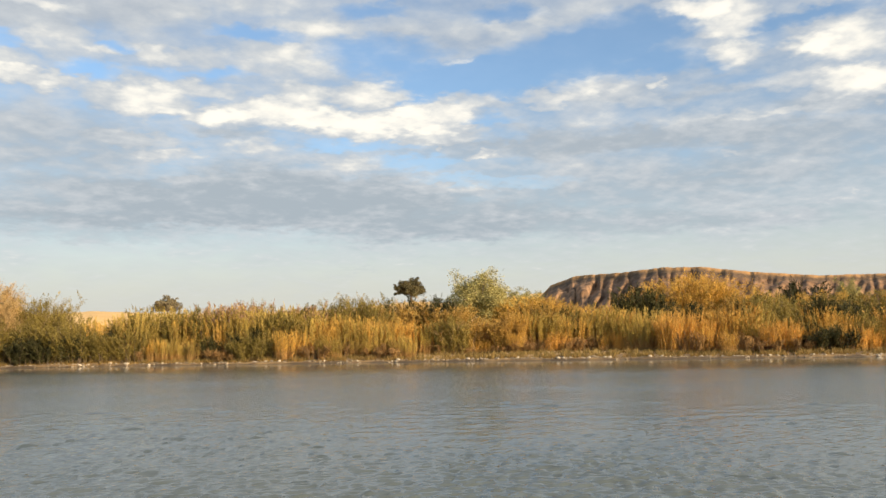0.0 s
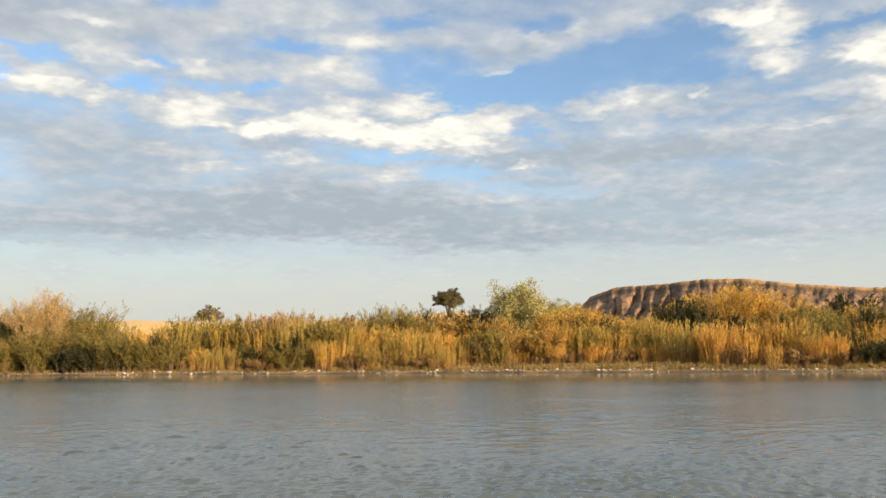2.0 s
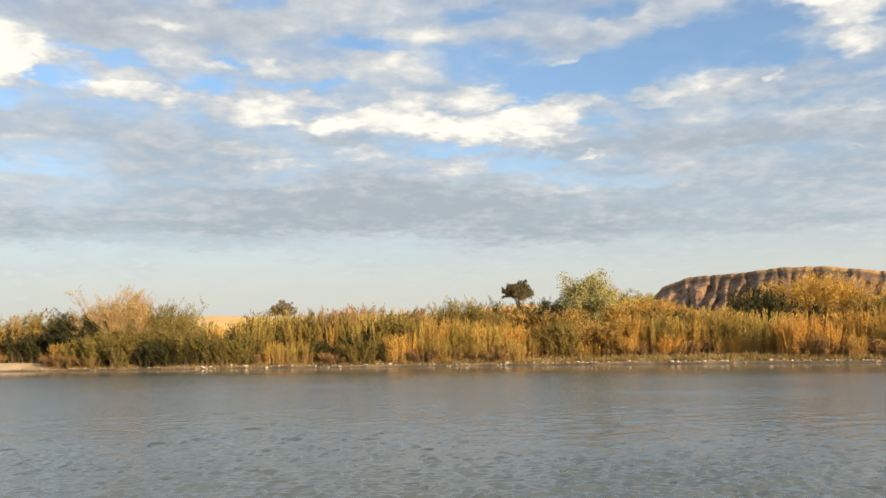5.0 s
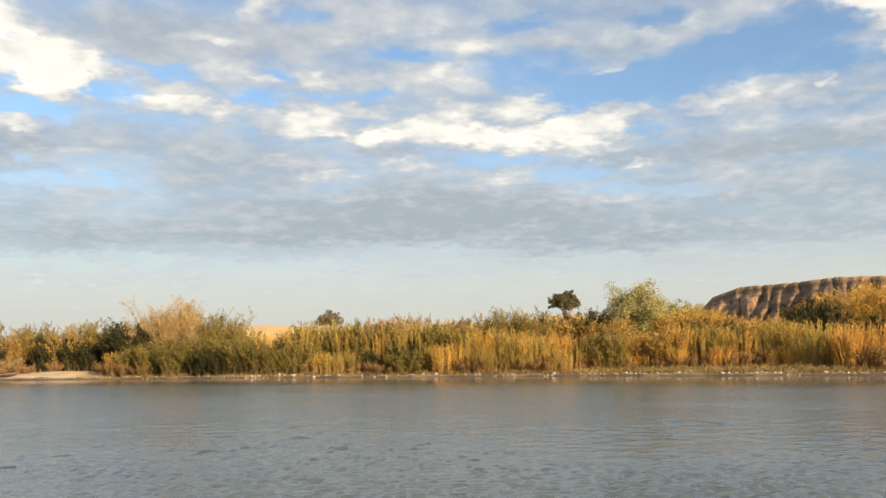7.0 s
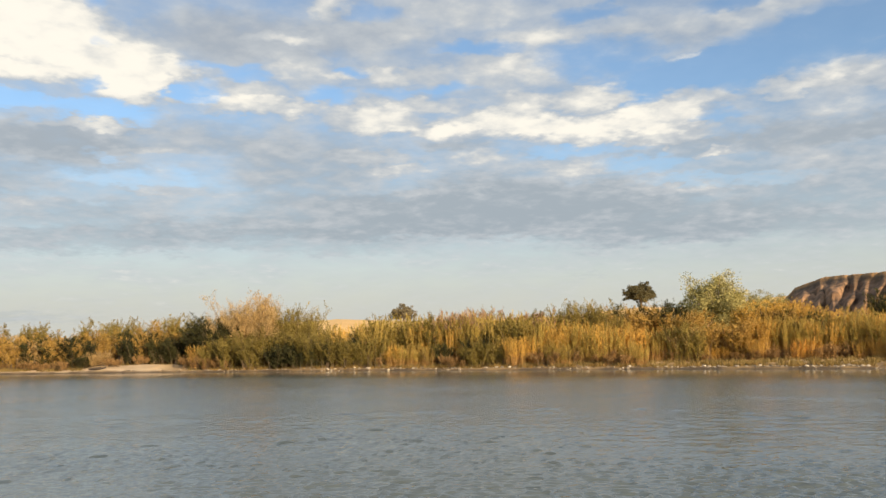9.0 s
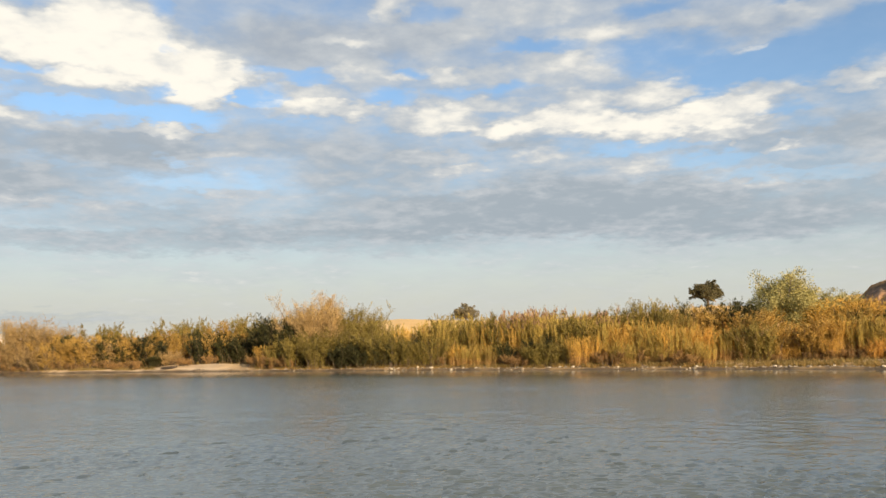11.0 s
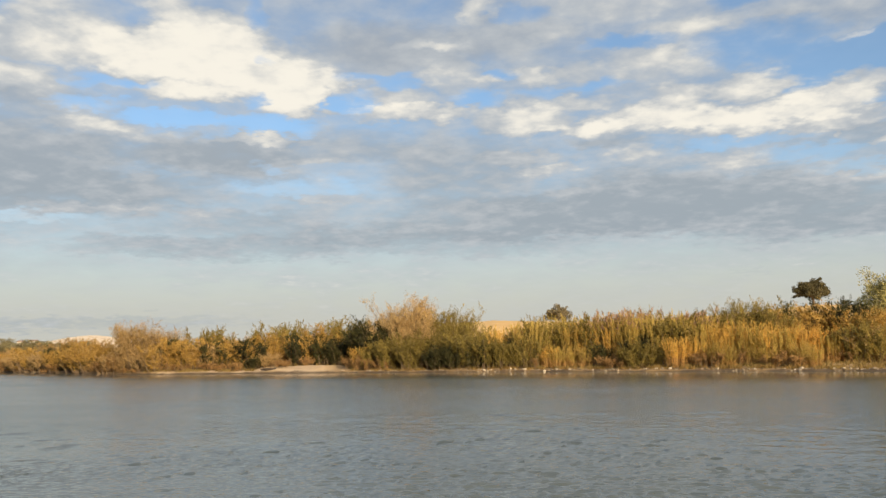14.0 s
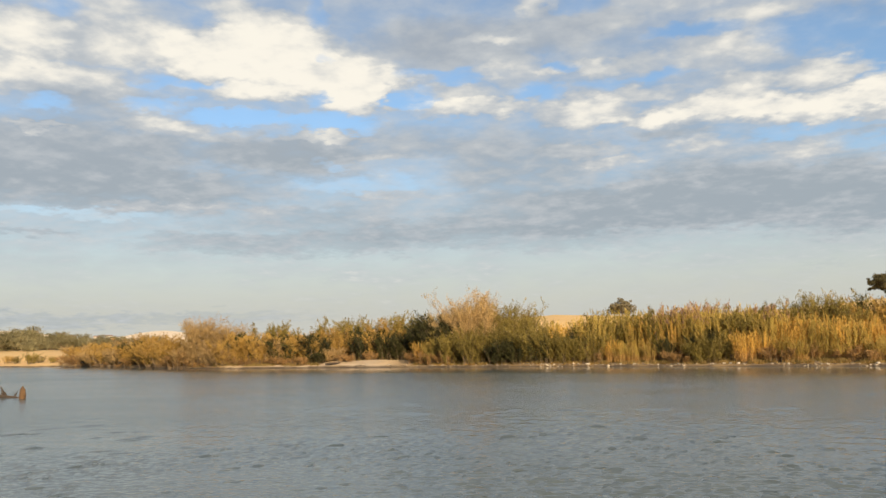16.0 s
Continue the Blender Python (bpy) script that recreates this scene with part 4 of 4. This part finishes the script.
# yellow clump with a shade-darkened willow at its side
shadedw.put(8.9, 5.0, 0.9), shadedw.put(9.3, 6.4, 1.1, wide=0.8), shadedw.put(8.6, 4.2, 0.8)
for az, s in ((9.9, 0.82), (10.7, 0.92), (11.5, 0.95), (12.5, 0.9), (13.3, 0.86)):
    biggr.put(az, 6.0 + plan.uniform(-0.5, 0.5), s, wide=0.85)
plant(9.2, 14.4, 0.6, [reeds, gold, reeds, greenr], 2.6, 4.4, 2.3, 2.8)
plant(9.4, 16.0, 0.7, [rust, gold, rust, greenr], 1.4, 2.4, 1.2, 1.9)
# dark shrubs, some coloured as shade, with golden reeds before them
plant(13.6, 19.4, 0.7, [shadedw, olive, shadedw], 6.5, 8.5, 3.4, 3.8)
plant(14.2, 19.0, 0.6, [reeds, gold, greenr, reeds, willow], 3.6, 5.0, 2.0, 2.5)
plant(15.0, 31.0, 0.6, [rust, rust, rust, reeds, gold], 4.2, 4.9, 0.9, 1.7)
plant(19.0, 26.4, 0.7, [olive, willow, olive, rust], 5.6, 7.5, 2.5, 3.1)
plant(22.2, 25.6, 0.8, [bigol], 9.0, 11.0, 3.0, 3.9, tall=5.2, wide=1.1)
plant(24.2, 26.6, 0.9, [shadedw], 7.5, 8.5, 2.6, 3.0)
plant(18.6, 23.0, 0.75, [gold, olive, reeds, buff], 4.6, 5.6, 2.0, 2.6)
plant(23.0, 31.5, 0.6, [reeds, greenr, reeds, gold, greenr], 5.0, 6.4, 2.2, 2.9)
plant(26.0, 31.0, 0.7, [olive, willow, reeds], 6.6, 8.5, 2.4, 3.0)
# the big rounded shrub before the bluff and its neighbours
for az, d, s in ((31.6, 12, 0.74), (33.0, 13, 0.9), (34.4, 13, 0.98), (35.7, 13, 1.0), (37.0, 13, 0.9), (38.2, 12, 0.74), (40.0, 13, 0.66), (42.6, 12, 0.70), (45.8, 12, 0.62), (47.4, 12, 0.7)):
    bigol.put(az, d, s, wide=1.05)
plant(30.4, 32.6, 0.8, [shadedw], 8.8, 10.0, 3.6, 4.1, wide=0.9)
plant(31.0, 47.6, 0.66, [reeds, gold, greenr, gold, willow], 3.6, 5.4, 1.8, 3.0)
plant(33.0, 47.6, 0.85, [gold, gold, rust, reeds], 2.0, 3.4, 1.1, 2.4, wide=0.9)
plant(34.0, 47.6, 0.85, [olive, willow, olive, shadedw], 6.0, 8.5, 2.6, 3.3)
plant(38.4, 47.6, 1.3, [biggr], 9.0, 11.0, 3.2, 3.9, tall=4.4)
plant(42.2, 44.6, 0.8, [shadedw], 2.4, 3.0, 1.3, 1.7, wide=1.2)
shadedw.put(40.6, 17, 1.3), shadedw.put(41.9, 18, 1.5)
gold.put(29.9, 4.0, 0.62, wide=0.9), gold.put(33.3, 2.6, 1.12, wide=0.9), gold.put(33.0, 2.8, 1.0, wide=0.9), gold.put(39.6, 2.6, 0.85), gold.put(40.6, 2.6, 0.9)

cotton = tree("cottonwood", 6.2, 2.1, 2.0, 26, 260, 95, (0.13, 0.06), LEAF_POPLAR, BARK_PALE, "pale yellow-green cottonwood tree rising over the shrubs", 0.13, flat=0.85, gap=0.2, clump_r=0.24, low=0.05)
stand(cotton, 20.4, 9.0, 1.12, wide=1.05)
stand(cotton, 22.0, 11.0, 0.82, first=False), stand(cotton, 23.8, 12.0, 0.82, first=False), stand(cotton, 44.4, 16.0, 0.9, first=False, wide=0.55)
oak = tree("oak_tree", 9.2, 5.9, 3.8, 34, 380, 60, (0.4, 0.28), LEAF_OAK, BARK, "dark solitary oak tree on the golden hill", 0.4, 0.75, 0.42, 0.13, low=-0.05)


def hill_spot(az, r, sink=0.2):
    x, y = r * math.sin(radians(az)), r * math.cos(radians(az))
    return x, y, float(ground_z(x, y)[0]) - sink


oak.matrix_basis = pose(*hill_spot(15.7, 280), 0, 0, 40)
oak_b = tree("oak_tree", 8.4, 4.9, 3.4, 32, 220, 50, (0.38, 0.26), LEAF_OAK_PALE, BARK, "grey-brown sparse oak tree behind the reeds", 0.25, 0.75, 0.3, 0.14, low=0.0)
oak_b.matrix_basis = pose(*hill_spot(-0.5, 280, 1.5), 0, 0, 150) @ Matrix.Scale(0.98, 4)

# ---- stones at the water's edge ----


def stone_mesh(i):
    bm = bmesh.new()
    bmesh.ops.create_icosphere(bm, subdivisions=2, radius=0.5)
    for v in bm.verts:
        k = 1 + 0.35 * noise.noise(v.co * 1.7 + Vector((i * 7.1, 0, 0)))
        v.co = Vector((v.co.x * k * 1.3, v.co.y * k, v.co.z * k * 0.65))
    me = bpy.data.meshes.new("stone")
    bm.to_mesh(me), bm.free()
    me.polygons.foreach_set("use_smooth", [True] * len(me.polygons))
    me.materials.append(STONE)
    return me


STONES = [stone_mesh(i) for i in range(6)]
for i in range(290):
    az = rng.uniform(-18, 47)
    s = 0.06 + 0.15 * rng.uniform() ** 3
    x, y, z = spot(az, rng.uniform(0.12, 0.5))
    ob = new("stone", STONES[i % 6])
    ob.matrix_basis = pose(x, y, z + 0.15 * s, rng.uniform(-15, 15), rng.uniform(-15, 15), rng.uniform(0, 360)) @ Matrix.Scale(s, 4)
    tagged(ob, "pale rounded river stone at the water's edge", "stone", "stones along the shore")

x, y, z = spot(-34.8, 0.1)
tagged(new("stone", STONES[2]), "white boulder at the foot of the brown bushes", "stone", "stones along the shore").matrix_basis = pose(x, y, max(z, 0.0) + 0.05, 0, 0, 40) @ Matrix.Scale(0.42, 4)


def gravel(n):
    """Countless small stones in a thin line along the water."""
    bm = bmesh.new()
    bmesh.ops.create_icosphere(bm, subdivisions=1, radius=0.5)
    base = np.array([v.co[:] for v in bm.verts])
    faces = np.array([[v.index for v in f.verts] for f in bm.faces])
    bm.free()
    az = rng.uniform(-19, 47.5, n)
    r = shore_r(az) + rng.gamma(2.0, 0.1, n)
    x, y = r * np.sin(np.radians(az)), r * np.cos(np.radians(az))
    z = ground_z(x, y)[0]
    s = 0.04 + 0.1 * rng.uniform(0, 1, n) ** 3
    V = base[None] * (s[:, None] * rng.uniform(0.7, 1.4, (n, 3)) * np.array([1.2, 1, 0.6]))[:, None] * rng.uniform(0.8, 1.2, (n, len(base), 1))
    V = V + np.stack([x, y, z + 0.1 * s], 1)[:, None]
    F = faces[None] + (np.arange(n) * len(base))[:, None, None]
    me = bpy.data.meshes.new("gravel")
    me.from_pydata(V.reshape(-1, 3).tolist(), [], F.reshape(-1, 3).tolist())
    me.materials.append(GRAVEL)
    tagged(new("gravel", me), "pale gravel and pebbles along the water's edge", "gravel", kind="stuff")


gravel(1000)

# ---- dry grass on the bank ----


def bank_grass(n, name, a0, a1, inner, reach, tall, mat, label):
    az = rng.uniform(a0, a1, n)
    d = inner + reach * rng.gamma(1.6, 0.55, n)
    keep = (waves(az * 3, d, 1.0, 2) > -0.35) & ~((np.abs(az + 18.2) < 3.2) & (d < 3.2))
    az, d = az[keep], d[keep]
    tx = np.repeat(az, 11) + rng.normal(0, 0.1, 11 * len(az))
    td = np.repeat(d, 11) + rng.normal(0, 0.09, 11 * len(az))
    r = shore_r(tx) + td
    x, y = r * np.sin(np.radians(tx)), r * np.cos(np.radians(tx))
    z = ground_z(x, y)[0]
    P = np.stack([x, y, z - 0.03], 1)
    D = unit(rng.normal(0, 0.5, P.shape) + np.array([0, 0, 1.0]))
    ht = np.repeat(rng.uniform(0.35, 1.0, len(az)) ** 1.5 * tall, 11) * rng.uniform(0.6, 1.1, len(x))
    tagged(new(name, leaves_mesh(name, P, D, ht, 0.05, mat, 0.15)), label, "grass", kind="stuff")


bank_grass(4800, "bank_grass", -30, 48, 0.5, 2.0, 0.5, LEAF_GRASS, "short dry straw-coloured grass on the bank")
bank_grass(1700, "bank_weeds", -14, 48, 0.3, 0.9, 0.42, LEAF_WEED, "low olive-green weeds along the water's edge")

# ---- the far left reach: trees, houses and the hill ----
far_tree = tree("valley_tree", 6.6, 4.2, 0.7, 16, 120, 42, (0.3, 0.2), LEAF_FAR, BARK, "round olive-brown tree in the far tree line", 0.2, 0.8, 0.0, 0.24, low=0.05)
far_dark = tree("valley_tree", 6.6, 4.2, 0.7, 16, 120, 42, (0.3, 0.2), LEAF_FAR, BARK, "round dark green tree in the far tree line", 0.2, 0.8, 0.0, 0.24, low=0.05)
used = set()
for i, az in enumerate(np.arange(-50, -31.5, 0.45)):
    ob = far_dark if i % 3 == 1 else far_tree
    r = rng.uniform(150, 205)
    s = rng.uniform(0.7, 0.9) * float(np.interp(az, [-40, -37, -33], [0.92, 0.8, 0.68]))
    m = pose(*hill_spot(az, r), 0, 0, rng.uniform(0, 360))
    if ob in used:
        copy_thing(ob, m).scale = (1.15 * s, 1.15 * s, s)
    else:
        ob.matrix_basis = m @ Matrix.Diagonal((1.15 * s, 1.15 * s, s, 1))
        used.add(ob)
plant(-41.5, -36.6, 0.6, [willow, olive, rust], 1.0, 6.0, 0.7, 1.3, wide=1.5)


def part(name, bm, mat, parent, label=""):
    me = bpy.data.meshes.new(name)
    bm.to_mesh(me), bm.free()
    me.materials.append(mat)
    ob = tagged(new(name, me), label)
    ob.parent = parent
    return ob


def plain(name, lo, hi, rough=0.8, scale=3.0):
    m, nt, b = material(name, rough)
    co = nt.nodes.new("ShaderNodeTexCoord").outputs["Object"]
    nt.links.new(blend(nt, grain(nt, co, scale), lo, hi), b.inputs["Base Color"])
    return m


HOUSE_WALL, HOUSE_ROOF = plain("house_wall", (0.62, 0.58, 0.52), (0.78, 0.74, 0.68)), plain("house_roof", (0.18, 0.11, 0.08), (0.30, 0.19, 0.14))
PANE = plain("dark_window", (0.03, 0.035, 0.04), (0.06, 0.065, 0.07), 0.2)


def house(w, dp, h):
    top = tagged(new("house"), "small pale house with a low brown roof on the far slope", "house", "far houses")
    bm = bmesh.new()
    bmesh.ops.create_cube(bm, size=1, matrix=Matrix.Translation((0, 0, h / 2 - 0.5)) @ Matrix.Diagonal((w, dp, h + 1, 1)))
    part("wall", bm, HOUSE_WALL, top)
    bm = bmesh.new()
    v = [bm.verts.new(p) for p in ((-w / 2 - 0.4, -dp / 2 - 0.4, h), (w / 2 + 0.4, -dp / 2 - 0.4, h), (w / 2 + 0.4, dp / 2 + 0.4, h), (-w / 2 - 0.4, dp / 2 + 0.4, h), (-w / 2 - 0.4, 0, h + 1.6), (w / 2 + 0.4, 0, h + 1.6))]
    for f in ((0, 1, 5, 4), (2, 3, 4, 5), (0, 4, 3), (1, 2, 5), (3, 2, 1, 0)):
        bm.faces.new([v[k] for k in f])
    part("roof", bm, HOUSE_ROOF, top)
    for k in (-0.28, 0.28):
        bm = bmesh.new()
        bmesh.ops.create_cube(bm, size=1, matrix=Matrix.Translation((k * w, -dp / 2, h * 0.55)) @ Matrix.Diagonal((1.6, 0.12, 1.3, 1)))
        part("window", bm, PANE, top)
    return top


h0 = house(9, 7, 3.4)
for i, (az, r) in enumerate(((-39.2, 1180), (-37.7, 1240), (-37.0, 1200), (-35.6, 1300), (-34.9, 1260))):
    m = pose(*hill_spot(az, r), 0, 0, -az + rng.uniform(-25, 25))
    if i:
        copy_thing(h0, m)
    else:
        h0.matrix_basis = m

# ---- post, snag and driftwood in the water ----


def limb(bm, pts, radii, sides=9, rough=0.15):
    """A knotty tapered piece of wood through the points."""
    pts = [Vector(p) for p in pts]
    rings = []
    for i, p in enumerate(pts):
        t = (pts[min(i + 1, len(pts) - 1)] - pts[max(i - 1, 0)]).normalized()
        u = t.cross(Vector((0.3, 0.9, 0.2))).normalized()
        w = t.cross(u)
        ring = []
        for k in range(sides):
            a = 2 * math.pi * k / sides
            r = radii[i] * (1 + rough * noise.noise(Vector((p.x * 5 + math.cos(a) * 1.3, p.y * 5 + math.sin(a) * 1.3, p.z * 4))) * 2)
            ring.append(bm.verts.new(p + (u * math.cos(a) + w * math.sin(a)) * r))
        rings.append(ring)
    for a, b in zip(rings, rings[1:]):
        for k in range(sides):
            bm.faces.new((a[k], a[(k + 1) % sides], b[(k + 1) % sides], b[k]))
    bm.faces.new(rings[0][::-1]), bm.faces.new(rings[-1])


def wooden(name, label, category, pieces, x, y, z=0.0, mat=WOOD_DARK):
    me = bpy.data.meshes.new(name)
    bm = bmesh.new()
    for pts, radii in pieces:
        limb(bm, pts, radii)
    bm.to_mesh(me), bm.free()
    me.materials.append(mat)
    ob = tagged(new(name, me), label, category)
    ob.location = (x, y, z)
    return ob


wooden("wooden_post", "weathered orange-brown splintered wooden post stump standing in the river", "post",
       [(((0, 0, -1.3), (0, 0, 0), (0.01, 0, 0.14), (0.005, 0, 0.24), (0, 0, 0.33), (0, 0, 0.36)), (0.115, 0.115, 0.115, 0.112, 0.1, 0.075)),
        (((-0.05, 0, 0.25), (-0.055, 0, 0.36), (-0.06, 0, 0.41)), (0.05, 0.04, 0.015)),
        (((0.02, -0.02, 0.25), (0.02, -0.02, 0.4), (0.015, -0.02, 0.475)), (0.055, 0.045, 0.012)),
        (((0.07, 0.02, 0.22), (0.072, 0.02, 0.33), (0.075, 0.02, 0.38)), (0.04, 0.035, 0.012))], -22.2, 26.7, mat=WOOD)
wooden("driftwood_snag", "dark half-sunken driftwood snag with broken branches in the river", "driftwood",
       [(((-1.6, 0.2, 0.0), (-0.9, 0.1, 0.05), (-0.2, 0, 0.03), (0.4, -0.05, 0.0), (0.75, -0.05, -0.05)), (0.1, 0.1, 0.08, 0.05, 0.03)),
        (((-0.3, 0.06, 0.02), (-0.25, 0.05, 0.2), (-0.36, 0.05, 0.42)), (0.07, 0.055, 0.015)),
        (((-0.2, 0.0, 0.02), (-0.1, 0.0, 0.12), (-0.12, 0, 0.24)), (0.05, 0.04, 0.012)),
        (((0.3, 0, 0.0), (0.36, 0, 0.12), (0.44, 0, 0.26)), (0.035, 0.025, 0.01)),
        (((0.36, 0, 0.05), (0.3, 0, 0.14), (0.27, 0, 0.2)), (0.025, 0.02, 0.008)),
        (((-0.75, 0.1, 0.05), (-0.8, 0.1, 0.28), (-0.7, 0.1, 0.42)), (0.06, 0.045, 0.015)),
        (((-1.1, 0.1, 0.05), (-1.2, 0.1, 0.2), (-1.15, 0.1, 0.33)), (0.06, 0.045, 0.015))], -23.35, 27.3)
x, y, z = spot(-20.5, 0.35)
wooden("driftwood_log", "dark driftwood log lying at the end of the sand spit", "driftwood",
       [(((-0.55, 0.1, 0.04), (-0.2, 0, 0.06), (0.15, 0, 0.07), (0.5, 0.1, 0.12)), (0.04, 0.08, 0.07, 0.03)), (((0.1, 0, 0.06), (0.2, -0.05, 0.2)), (0.04, 0.012))], x, y, max(z, 0.0) + 0.06).scale = (1.2, 1.2, 1.2)
